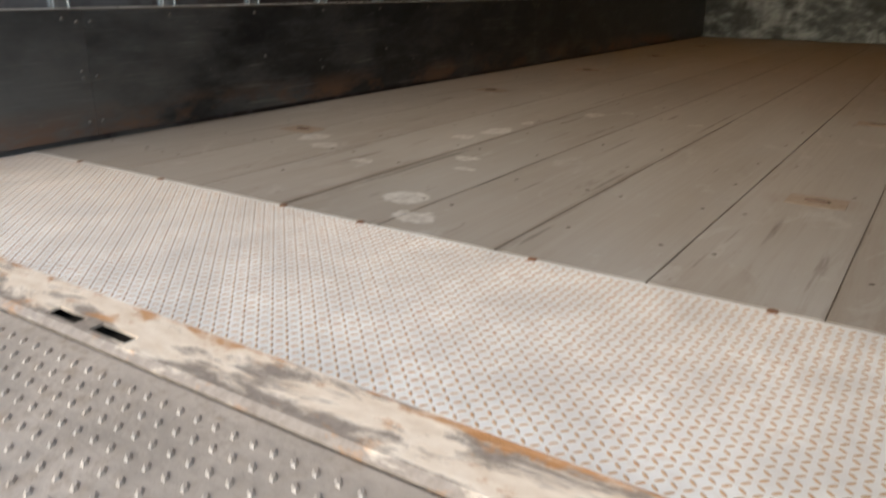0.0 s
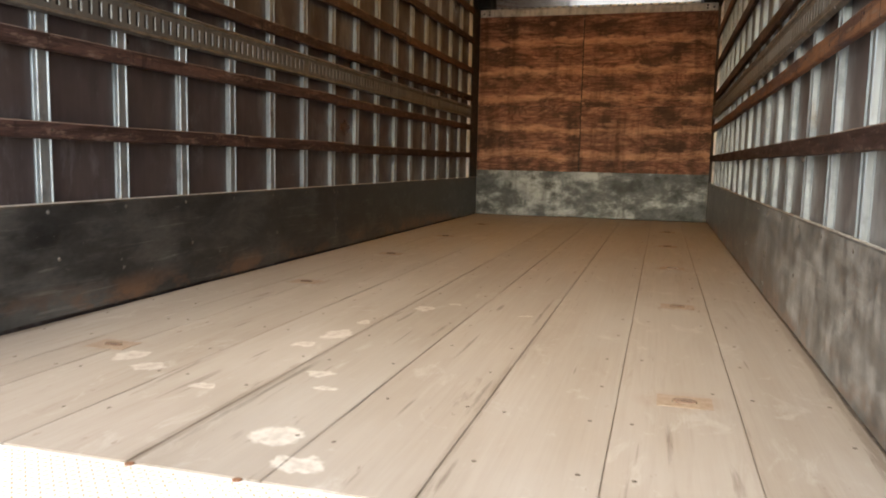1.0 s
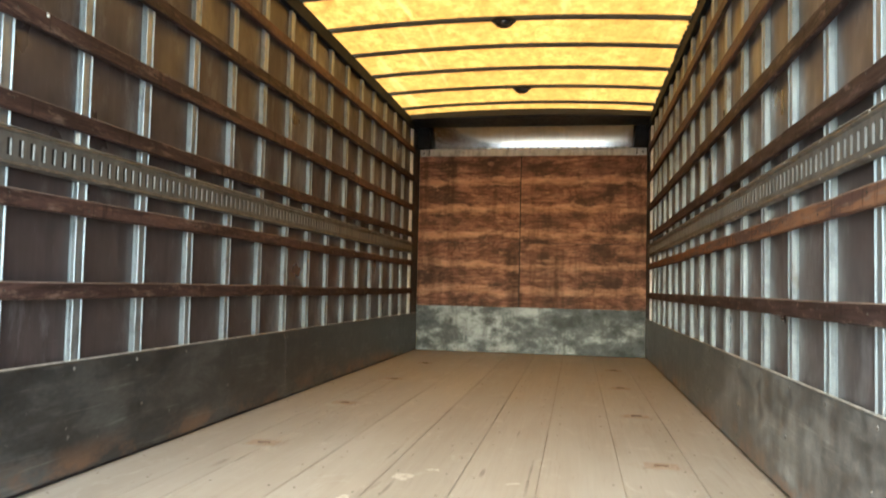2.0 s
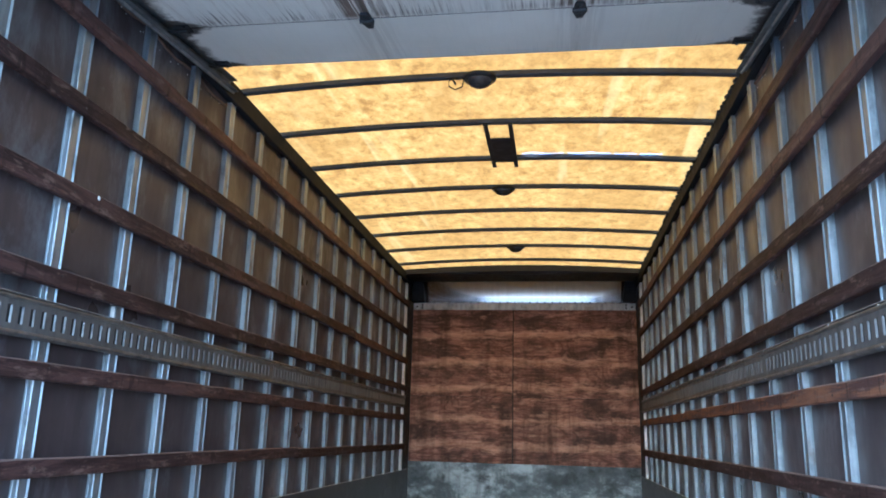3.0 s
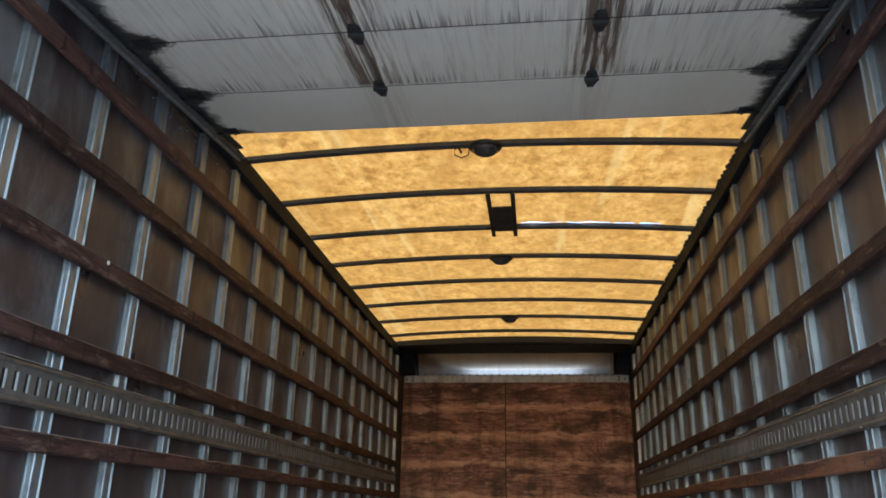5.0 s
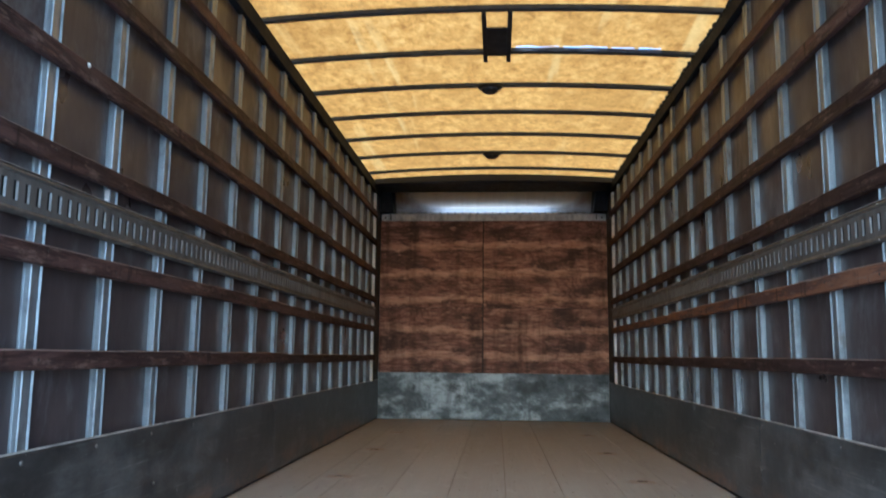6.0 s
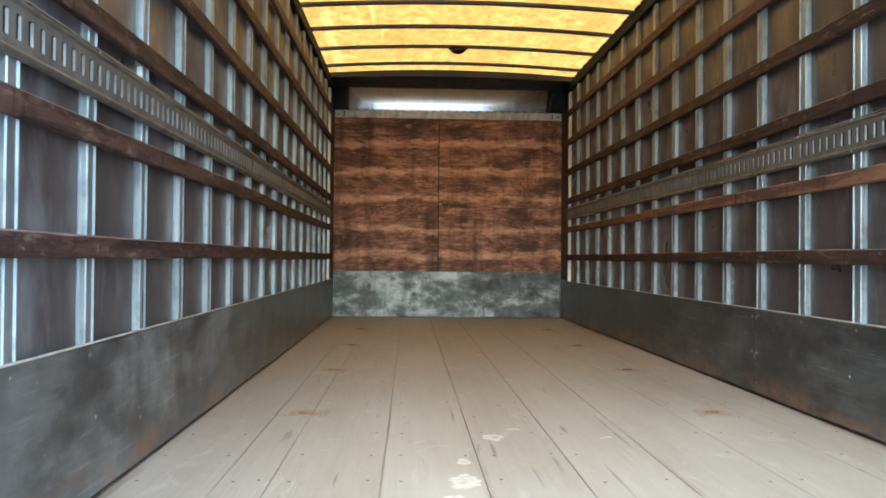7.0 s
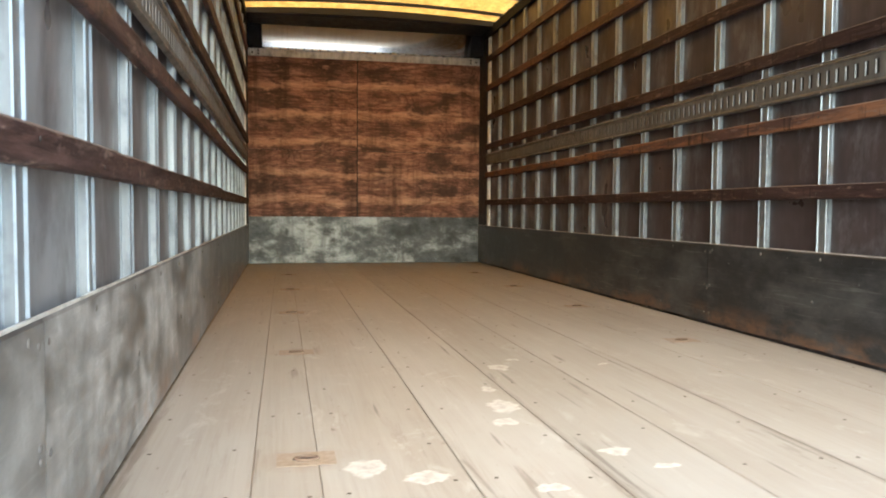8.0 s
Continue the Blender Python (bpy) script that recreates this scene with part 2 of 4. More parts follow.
def galvanised(name, base=(0.56, 0.58, 0.60), rough=0.38, metal=0.75):
    n = Nodes(name, rough, metal)
    streak = n.noise(n.stretch((30, 30, 2.0)), 1.0, 4, 0.6)
    spot = n.noise(n.stretch((14, 14, 9), n.rand()), 1.0, 4, 0.6)
    c = n.ramp(streak, (0.3, tuple(v * 0.72 for v in base)), (0.6, base), (0.8, tuple(min(v * 1.12, 0.9) for v in base)))
    c = n.mix(n.ramp(spot, (0.52, 0.0), (0.66, 0.55)), c, tuple(v * 0.42 for v in base))
    patch = n.noise(n.stretch((5, 5, 3.2)), 1.0, 5, 0.65)
    c = n.mix(n.ramp(patch, (0.52, 0.0), (0.70, 0.5)), c, tuple(min(v * 1.45, 0.9) for v in base))
    c = n.mix(n.ramp(patch, (0.26, 0.7), (0.36, 0.0)), c, (0.16, 0.12, 0.085))
    n.bump(spot, 0.08, 0.004)
    return n.done(c, n.ramp(spot, (0.3, rough - 0.08), (0.7, rough + 0.15)))


def scuff_steel():
    n = Nodes("scuffed_grey_steel", 0.5, 0.68)
    drag = n.noise(n.stretch((3, 2.2, 6), n.rand()), 1.0, 6, 0.72, 0.3)
    cloud = n.noise(n.stretch((2, 1.8, 4)), 1.0, 5, 0.62)
    nick = n.noise(n.stretch((20, 22, 26)), 1.0, 3, 0.6)
    z = n.split(n.pos)[2]
    rust = n.math("MULTIPLY", n.ramp(z, (0.0, 1.0), (0.05, 0.85), (0.13, 0.0)), n.ramp(n.noise(n.stretch((3, 2.3, 5)), 1.0, 5, 0.7), (0.46, 0.0), (0.60, 0.8)))
    c = n.ramp(drag, (0.34, (0.032, 0.033, 0.035)), (0.50, (0.051, 0.053, 0.056)), (0.66, (0.096, 0.100, 0.104)))
    c = n.mix(n.ramp(cloud, (0.40, 0.0), (0.70, 0.5)), c, (0.070, 0.075, 0.080))
    streak = n.noise(n.stretch((9, 9, 1.6)), 1.0, 5, 0.7, 0.4)
    c = n.mix(n.ramp(streak, (0.52, 0.0), (0.72, 0.4)), c, (0.045, 0.049, 0.050))
    scratch = n.noise(n.stretch((8, 3.5, 70)), 1.0, 4, 0.65, 0.6)
    c = n.mix(n.math("MULTIPLY", n.ramp(scratch, (0.56, 0.0), (0.70, 0.6)), n.ramp(cloud, (0.42, 0.0), (0.62, 1.0))), c, (0.24, 0.25, 0.25))
    c = n.mix(n.ramp(nick, (0.71, 0.0), (0.77, 0.6)), c, (0.28, 0.29, 0.285))
    lit_film = n.ramp(n.split(n.pos)[1], (0.0, 0.26), (0.5, 0.17), (1.0, 0.0))   # dust film with the doorway's daylight painted into it
    c = n.mix(n.ramp(n.math("ADD", cloud, lit_film), (0.50, 0.0), (0.86, 0.6)), c, (0.24, 0.25, 0.25))
    # sheen strongest at the doorway, painted in for the glancing daylight
    door_sheen = n.math("MULTIPLY", n.ramp(n.math("DIVIDE", n.split(n.pos)[1], 4.0), (0.0, 0.44), (0.18, 0.28), (0.8, 0.05)), n.math("MULTIPLY", n.ramp(drag, (0.36, 0.25), (0.62, 1.35)), n.ramp(streak, (0.40, 1.2), (0.62, 0.55))))
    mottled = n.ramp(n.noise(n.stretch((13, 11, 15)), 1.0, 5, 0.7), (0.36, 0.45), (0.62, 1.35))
    door_sheen = n.math("MULTIPLY", n.math("MULTIPLY", door_sheen, mottled), n.math("SUBTRACT", 1.0, rust))
    n.put(door_sheen, n.b.inputs["Sheen Weight"])
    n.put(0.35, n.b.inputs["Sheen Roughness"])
    c = n.mix(rust, c, (0.19, 0.095, 0.048))
    n.bump(n.math("ADD", drag, n.math("MULTIPLY", n.noise(n.pos, 5, 2), 1.5)), 0.22, 0.008)
    return n.done(c, n.ramp(drag, (0.3, 0.30), (0.7, 0.48)), n.math("SUBTRACT", 0.68, n.math("MULTIPLY", rust, 0.6)))


KICK_STAINS = [(-0.84, 0.32, 0.07), (-0.40, 0.325, 0.085), (-0.36, 0.24, 0.06), (0.36, 0.30, 0.15), (0.95, 0.30, 0.16), (0.30, 0.12, 0.10), (-1.10, 0.10, 0.10), (-0.62, 0.42, 0.09)]  # x, z, radius


def front_steel():
    n = Nodes("mottled_galvanised_kick_plate", 0.5, 0.25)
    blot = n.noise(n.stretch((2.6, 3, 4.0)), 1.0, 6, 0.66, 0.2)
    fine = n.noise(n.stretch((14, 10, 18)), 1.0, 5, 0.7)
    run = n.noise(n.stretch((7, 1, 0.9)), 1.0, 5, 0.65, 0.2)
    c = n.ramp(blot, (0.36, (0.022, 0.026, 0.026)), (0.48, (0.09, 0.102, 0.104)), (0.60, (0.34, 0.37, 0.378)))
    c = n.mix(n.ramp(fine, (0.52, 0.0), (0.68, 0.5)), c, (0.11, 0.12, 0.115))
    c = n.mix(n.ramp(run, (0.50, 0.0), (0.66, 0.6)), c, (0.06, 0.066, 0.062))
    smudge = None
    for sx, sz, radius in KICK_STAINS:
        d = n.vec("LENGTH", n.vec("MULTIPLY", n.vec("SUBTRACT", n.pos, (sx, 0.0, sz)), (1.0, 0.0, 1.0)))
        one = n.math("SUBTRACT", n.math("MULTIPLY_ADD", fine, 2.4, -0.45), n.math("DIVIDE", d, radius))
        smudge = one if smudge is None else n.math("MAXIMUM", smudge, one)
    c = n.mix(n.ramp(smudge, (0.0, 0.0), (0.7, 0.8)), c, (0.022, 0.024, 0.022))
    n.bump(blot, 0.2, 0.006)
    return n.done(c, n.ramp(fine, (0.3, 0.35), (0.7, 0.6)))


def front_ply():
    n = Nodes("stained_plywood", 0.5)
    r = n.rand()
    x, _, z = n.split(n.pos)
    grain = n.noise(n.stretch((3.2, 1, 24), r), 1.0, 6, 0.66, 0.9)
    curl = n.noise(n.stretch((2.4, 1, 12), r), 1.0, 4, 0.6, 2.4)
    blot = n.noise(n.stretch((2.6, 1, 4.2), r), 1.0, 6, 0.66, 0.3)
    c = n.ramp(grain, (0.34, (0.215, 0.098, 0.068)), (0.50, (0.40, 0.194, 0.134)), (0.66, (0.57, 0.31, 0.215)))
    # cathedral figure: contour lines of a slow field, drawn out along the sheet
    field = n.noise(n.stretch((0.85, 1, 3.4), r), 1.0, 2, 0.45, 0.5)
    line = n.math("SINE", n.math("MULTIPLY_ADD", field, 120.0, n.math("MULTIPLY", grain, 5.0)))
    c = n.mix(n.ramp(line, (0.35, 0.0), (0.95, 0.48)), c, (0.105, 0.044, 0.029))
    c = n.mix(n.ramp(curl, (0.45, 0.0), (0.50, 0.5), (0.55, 0.0)), c, (0.085, 0.036, 0.022))
    # pale bands rubbed at the heights of the side slats
    level = n.math("ADD", z, n.math("MULTIPLY", n.math("SUBTRACT", n.noise(n.stretch((1.3, 1, 1.3), r), 1.0, 3), 0.5), 0.16))
    band = None
    for height in (0.665, 0.945, 1.275, 1.55, 1.855):
        one = n.math("SUBTRACT", 1.0, n.math("DIVIDE", n.math("ABSOLUTE", n.math("SUBTRACT", level, height)), 0.075), clamp=True)
        band = one if band is None else n.math("MAXIMUM", band, one)
    torn = n.noise(n.stretch((4.5, 1, 13), r), 1.0, 6, 0.76, 0.6)
    rub = n.ramp(n.math("ADD", n.math("MULTIPLY", band, 0.24), torn), (0.56, 0.0), (0.74, 0.8))
    grey = n.math("MULTIPLY", n.ramp(blot, (0.41, 0.0), (0.60, 0.88)), n.math("SUBTRACT", 1.0, n.math("MULTIPLY", rub, 0.8)))
    c = n.mix(grey, c, (0.070, 0.043, 0.036))
    c = n.mix(rub, c, n.ramp(grain, (0.36, (0.48, 0.24, 0.150)), (0.60, (0.72, 0.43, 0.285))))
    run = n.noise(n.stretch((6.5, 1, 0.6), r), 1.0, 5, 0.66, 0.2)
    c = n.mix(n.ramp(run, (0.50, 0.0), (0.68, 0.6)), c, (0.048, 0.026, 0.019))
    # dark soaked strip beside the joint of the lower sheets
    near = n.ramp(n.math("ABSOLUTE", n.math("ADD", x, 0.165)), (0.050, 0.9), (0.105, 0.0))
    soak = n.math("MULTIPLY", near, n.ramp(n.math("MULTIPLY_ADD", torn, 0.5, n.math("SUBTRACT", z, 0.25)), (0.80, 0.8), (1.18, 0.0)))
    c = n.mix(n.math("MULTIPLY", soak, n.ramp(torn, (0.3, 1.0), (0.75, 0.3))), c, (0.035, 0.022, 0.018))
    n.bump(grain, 0.25, 0.004)
    return n.done(c, n.ramp(blot, (0.35, 0.5), (0.7, 0.7)), 0.0, 0.15)


def roof_sheet():
    n = Nodes("translucent_yellow_roof_sheet", 0.5)
    fibre = n.noise(n.stretch((15, 10, 1)), 1.0, 6, 0.74, 0.25)
    cloud = n.noise(n.stretch((3.0, 2.2, 1)), 1.0, 5, 0.65, 0.6)
    along = n.noise(n.stretch((5.5, 0.30, 1)), 1.0, 3, 0.6, 0.4)
    c = n.ramp(fibre, (0.34, (0.42, 0.200, 0.045)), (0.50, (0.78, 0.43, 0.108)), (0.64, (1.0, 0.63, 0.20)))
    c = n.mix(n.ramp(cloud, (0.42, 0.0), (0.66, 0.55)), c, (0.52, 0.27, 0.065))
    c = n.mix(n.ramp(along, (0.60, 0.0), (0.70, 0.55)), c, (1.0, 0.74, 0.30))
    see = n.t.nodes.new("ShaderNodeBsdfTranslucent")
    thin = n.mix(1.0, c, (0.76, 0.62, 0.47), "MULTIPLY")   # little light comes through
    n.t.links.new(thin, see.inputs[0])
    n.done(n.mix(0.5, c, (0.55, 0.40, 0.18)), 0.4)
    both = n.t.nodes.new("ShaderNodeMixShader")
    both.inputs[0].default_value = 0.62
    n.t.links.new(n.b.outputs[0], both.inputs[1])
    n.t.links.new(see.outputs[0], both.inputs[2])
    n.t.links.new(both.outputs[0], n.t.nodes["Material Output"].inputs[0])
    return n.m


def dark_paint(name, colour=(0.022, 0.024, 0.027), rough=0.5, spec=0.4):
    n = Nodes(name, rough)
    f = n.noise(n.stretch((20, 20, 20), n.rand()), 1.0, 4, 0.6)
    n.bump(f, 0.1, 0.004)
    return n.done(n.ramp(f, (0.3, tuple(v * 0.7 for v in colour)), (0.7, tuple(v * 1.35 for v in colour))), n.ramp(f, (0.3, rough - 0.1), (0.7, rough + 0.15)), None, spec)


def door_paint():
    n = Nodes("dirty_white_door_paint", 0.5)
    streak = n.noise(n.stretch((48, 1.6, 1)), 1.0, 5, 0.7, 0.3)
    x, y = n.split(n.pos)[:2]
    # grease trails run back from each seam, and gather round hinges and rollers
    fine = n.noise(n.stretch((60, 3.0, 1)), 1.0, 4, 0.7, 0.6)
    seam = n.math("FRACT", n.math("DIVIDE", n.math("SUBTRACT", y, 1.765 - 0.42 * 6), 0.42))
    lead = n.ramp(seam, (0.0, 1.0), (0.03, 0.6), (0.45, 0.30), (0.9, 0.45), (1.0, 1.0))
    hinge = None
    for cx in (-0.358, 0.456):
        one = n.math("SUBTRACT", 1.0, n.math("DIVIDE", n.math("ABSOLUTE", n.math("SUBTRACT", x, cx)), 0.12), clamp=True)
        hinge = one if hinge is None else n.math("MAXIMUM", hinge, one)
    trail = n.math("MULTIPLY", n.ramp(streak, (0.44, 0.0), (0.60, 1.0)), n.math("MULTIPLY_ADD", hinge, 2.4, n.math("MULTIPLY", lead, 0.12)), clamp=True)
    clean = n.ramp(n.math("SUBTRACT", 1.345, y), (0.0, 0.15), (0.03, 1.0))
    trail = n.math("MULTIPLY", trail, clean)
    # short black drips off each seam, thick in places
    comb = n.noise(n.stretch((120, 0.9, 1)), 1.0, 4, 0.7, 0.2)
    bunch = n.ramp(n.noise(n.stretch((3.2, 0.9, 1)), 1.0, 3, 0.6), (0.34, 0.0), (0.56, 1.0))
    reach = n.math("MULTIPLY_ADD", n.math("SUBTRACT", 1.0, seam), 0.62, 0.43)
    drip = n.math("MULTIPLY", n.ramp(n.math("SUBTRACT", comb, reach), (0.0, 0.0), (0.10, 0.75)), n.math("MULTIPLY", bunch, clean))
    ragged = n.noise(n.stretch((16, 22, 1)), 1.0, 5, 0.75, 0.4)
    near_seam = n.math("ABSOLUTE", n.math("SUBTRACT", n.math("FRACT", n.math("ADD", seam, 0.5)), 0.5))
    spread = n.math("ADD", n.math("MULTIPLY", near_seam, 0.62), n.math("MULTIPLY", n.math("SUBTRACT", 1.155, n.math("ABSOLUTE", x)), 1.0))
    blob = n.math("SUBTRACT", n.math("MULTIPLY_ADD", ragged, 0.24, 0.06), spread)
    strip = n.math("SUBTRACT", n.math("MULTIPLY_ADD", ragged, 0.12, -0.01), n.math("SUBTRACT", 1.155, n.math("ABSOLUTE", x)))
    grease = n.ramp(n.math("MAXIMUM", blob, strip), (0.0, 0.0), (0.045, 0.97))
    c = n.ramp(n.noise(n.stretch((3, 3, 1)), 1.0, 4), (0.3, (0.705, 0.71, 0.665)), (0.7, (0.785, 0.79, 0.745)))
    c = n.mix(n.math("MULTIPLY", trail, 0.95), c, (0.105, 0.070, 0.048))
    c = n.mix(n.math("MULTIPLY", n.math("MULTIPLY", n.ramp(fine, (0.50, 0.0), (0.66, 1.0)), clean), 0.28), c, (0.25, 0.20, 0.16))
    core = n.math("MULTIPLY", n.ramp(hinge, (0.84, 0.0), (0.93, 0.85)), n.ramp(n.noise(n.stretch((30, 4, 1)), 1.0, 4, 0.7), (0.36, 0.0), (0.52, 1.0)))
    c = n.mix(n.math("MULTIPLY", core, clean), c, (0.06, 0.042, 0.032))
    c = n.mix(drip, c, (0.06, 0.05, 0.045))
    c = n.mix(grease, c, (0.035, 0.03, 0.027))
    return n.done(c, 0.45)


def tread_metal(name, base, rust, amount, metal=0.5, relief=0.12):
    n = Nodes(name, 0.45, metal)
    a = n.noise(n.stretch((6, 6, 6)), 1.0, 5, 0.65)
    b = n.noise(n.stretch((45, 45, 45)), 1.0, 3, 0.6)
    c = n.ramp(a, (0.3, tuple(v * 0.8 for v in base)), (0.7, tuple(min(1, v * 1.12) for v in base)))
    spot = n.math("MULTIPLY", n.ramp(b, (0.52, 0.0), (0.66, 1.0)), n.ramp(a, (0.38, 0.15), (0.62, 1.0)))
    c = n.mix(n.math("MULTIPLY", spot, amount), c, rust)
    n.bump(b, relief, 0.003)
    return n.done(c, n.ramp(a, (0.3, 0.36), (0.7, 0.6)), n.math("MULTIPLY", metal, n.math("SUBTRACT", 1.0, spot)))


def sill_paint():
    n = Nodes("peeling_cream_sill_paint", 0.5)
    y = n.split(n.pos)[1]
    a = n.noise(n.stretch((4.5, 15, 8)), 1.0, 6, 0.66, 0.4)
    b = n.noise(n.stretch((9, 22, 8)), 1.0, 5, 0.68, 0.3)
    grit = n.noise(n.stretch((60, 60, 60)), 1.0, 4, 0.65)
    c = n.ramp(n.noise(n.stretch((20, 40, 20)), 1.0, 4), (0.3, (0.72, 0.595, 0.465)), (0.7, (0.90, 0.80, 0.68)))
    # worn bare towards the outer edge, rust along the tread plate
    bare = n.math("ADD", a, n.ramp(n.math("ADD", y, 0.675), (0.0, 0.20), (0.05, 0.06), (0.11, 0.0)))
    worn = n.ramp(bare, (0.55, 0.0), (0.63, 0.9))
    c = n.mix(worn, c, n.ramp(grit, (0.3, (0.17, 0.14, 0.12)), (0.7, (0.32, 0.275, 0.24))))
    edge = n.ramp(n.math("ADD", y, 0.60), (0.0, 0.0), (0.036, 0.13))
    c = n.mix(n.ramp(n.math("ADD", b, edge), (0.58, 0.0), (0.68, 0.85)), c, (0.50, 0.235, 0.08))
    n.bump(n.math("ADD", n.math("SUBTRACT", 1.0, worn), n.math("MULTIPLY", grit, 0.4)), 0.5, 0.002)
    return n.done(c, n.ramp(a, (0.45, 0.4), (0.6, 0.6)))


def concrete():
    n = Nodes("pale_concrete", 0.9)
    a = n.noise(n.stretch((0.7, 0.7, 1)), 1.0, 5)
    b = n.noise(n.stretch((90, 90, 90)), 1.0, 2)
    n.bump(b, 0.5, 0.01)
    return n.done(n.mix(n.ramp(b, (0.4, 0.0), (0.7, 0.5)), n.ramp(a, (0.3, (0.36, 0.35, 0.335)), (0.7, (0.46, 0.45, 0.43))), (0.50, 0.49, 0.47)))


def plain(name, colour, rough=0.5, metal=0.0):
    n = Nodes(name, rough, metal)
    f = n.noise(n.stretch((40, 40, 40), n.rand()), 1.0, 3)
    return n.done(n.ramp(f, (0.3, tuple(v * 0.75 for v in colour)), (0.7, tuple(min(1, v * 1.2) for v in colour))), rough)


def polished(name):
    n = Nodes(name, 0.08, 1.0)
    f = n.noise(n.stretch((30, 4, 3)), 1.0, 3)
    return n.done(n.ramp(f, (0.3, (0.46, 0.45, 0.445)), (0.7, (0.55, 0.54, 0.53))), n.ramp(f, (0.3, 0.07), (0.7, 0.13)))


M_FLOOR, M_SLAT, M_PANEL = floor_wood(), slat_wood(pale=-0.08), panel_ply()
M_SLAT_WARM = slat_wood("rubbed_orange_slat_wood", 0.03, (0.24, 0.115, 0.062))
M_SLAT_DARK = slat_wood("black_brown_slat_wood", -0.22)
M_POST = galvanised("galvanised_post", (0.34, 0.375, 0.40), 0.42, 0.72)
M_PALE = galvanised("bright_zinc_post", (0.74, 0.75, 0.75), 0.45, 0.35)
M_TRACK = galvanised("dusty_track_steel", (0.122, 0.115, 0.108), 0.55, 0.2)
M_LIP = galvanised("rubbed_track_lip", (0.165, 0.158, 0.150), 0.38, 0.6)
M_TONGUE = galvanised("rubbed_bright_steel", (0.19, 0.184, 0.176), 0.45, 0.5)
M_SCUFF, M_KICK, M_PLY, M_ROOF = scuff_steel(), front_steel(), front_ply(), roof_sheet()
M_BOW = dark_paint("dark_steel_bow", (0.045, 0.05, 0.058), 0.45)
M_BLACK = dark_paint("black_greasy_iron")
M_RAIL = dark_paint("dark_roof_rail", (0.018, 0.020, 0.024), 0.7, 0.12)
M_GUIDE = galvanised("dusty_door_track", (0.15, 0.168, 0.178), 0.5, 0.5)
M_DOOR = door_paint()
M_PLATE = tread_metal("pale_worn_tread", (0.82, 0.82, 0.80), (0.56, 0.42, 0.29), 0.35, 0.1)
M_LUG = tread_metal("rust_tinged_lugs", (0.50, 0.335, 0.20), (0.42, 0.185, 0.065), 0.95, 0.1)
M_GATE = tread_metal("worn_steel_tread", (0.53, 0.465, 0.40), (0.30, 0.225, 0.16), 0.75, 0.2, 0.7)
M_WORN = tread_metal("rubbed_gate_lugs", (0.55, 0.49, 0.43), (0.28, 0.21, 0.15), 0.6, 0.35)
M_SILL, M_GROUND = sill_paint(), concrete()
M_COVE = polished("polished_metal_cap")
M_ANGLE = galvanised("dull_aluminium_angle", (0.60, 0.585, 0.545), 0.5, 0.4)
M_RUST = plain("rusty_iron", (0.20, 0.10, 0.055), 0.7, 0.2)
M_SCREW = plain("dark_screw_head", (0.055, 0.045, 0.04), 0.6, 0.3)
M_NAIL = plain("dusty_screw_head", (0.115, 0.095, 0.075), 0.7, 0.2)
M_DUST = plain("pale_dust", (0.30, 0.265, 0.225), 0.9)
M_BEAD = plain("rust_brown_bead", (0.13, 0.085, 0.06), 0.8)
M_BOLT = plain("dull_grey_bolt", (0.16, 0.15, 0.14), 0.55, 0.4)
M_RIVET = plain("bright_rivet", (0.58, 0.58, 0.56), 0.35, 0.5)
M_UNDER = plain("dusty_joint_dirt", (0.27, 0.22, 0.17), 0.9)
# near-black, for gaps and for the shade put into slots and recesses
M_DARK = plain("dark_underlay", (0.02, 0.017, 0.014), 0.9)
M_CABLE = plain("white_wrapped_cable", (0.72, 0.72, 0.70), 0.4)
M_LENS = plain("smoked_lamp_lens", (0.05, 0.05, 0.055), 0.18)


# ---- mesh helpers ----
def mesh_object(name, bm, material, parent=None, label="", smooth=False):
    me = bpy.data.meshes.new(name)
    bmesh.ops.recalc_face_normals(bm, faces=bm.faces)
    if smooth:
        for f in bm.faces:
            f.smooth = True
    bm.to_mesh(me)
    bm.free()
    me.materials.append(material)
    ob = new(name, me)
    if parent is not None:
        ob.parent = parent
    if label:
        tagged(ob, label)
    return ob


def part(name, bm, material, parent, label="", smooth=False):
    return mesh_object(name, bm, material, parent, label, smooth)


def again(ob, at, parent, turn=None):
    """Another object on the same mesh."""
    other = new(ob.name.split(".")[0], ob.data)
    other.parent = parent
    other.location = at
    if turn is not None:
        other.rotation_euler = turn
    return other


def box(bm, x0, x1, y0, y1, z0, z1, bevel=0.0):
    made = bmesh.ops.create_cube(bm, size=1.0)["verts"]
    for v in made:
        v.co = ((x0 + x1) / 2 + v.co.x * (x1 - x0), (y0 + y1) / 2 + v.co.y * (y1 - y0), (z0 + z1) / 2 + v.co.z * (z1 - z0))
    if bevel:
        edges = {e for v in made for e in v.link_edges}
        bmesh.ops.bevel(bm, geom=list(edges), offset=bevel, segments=2, affect="EDGES", profile=0.6)
    return bm


def one_box(*args, bevel=0.0):
    return box(bmesh.new(), *args, bevel=bevel)


def loft(bm, rings, closed=True, caps=True):
    """Skin over rings of points."""
    rows = [[bm.verts.new(p) for p in ring] for ring in rings]
    count = len(rows[0])
    for a, b in zip(rows, rows[1:]):
        for i in range(count if closed else count - 1):
            j = (i + 1) % count
            bm.faces.new((a[i], a[j], b[j], b[i]))
    if caps and closed:
        bm.faces.new(rows[0])
        bm.faces.new(rows[-1])
    return bm


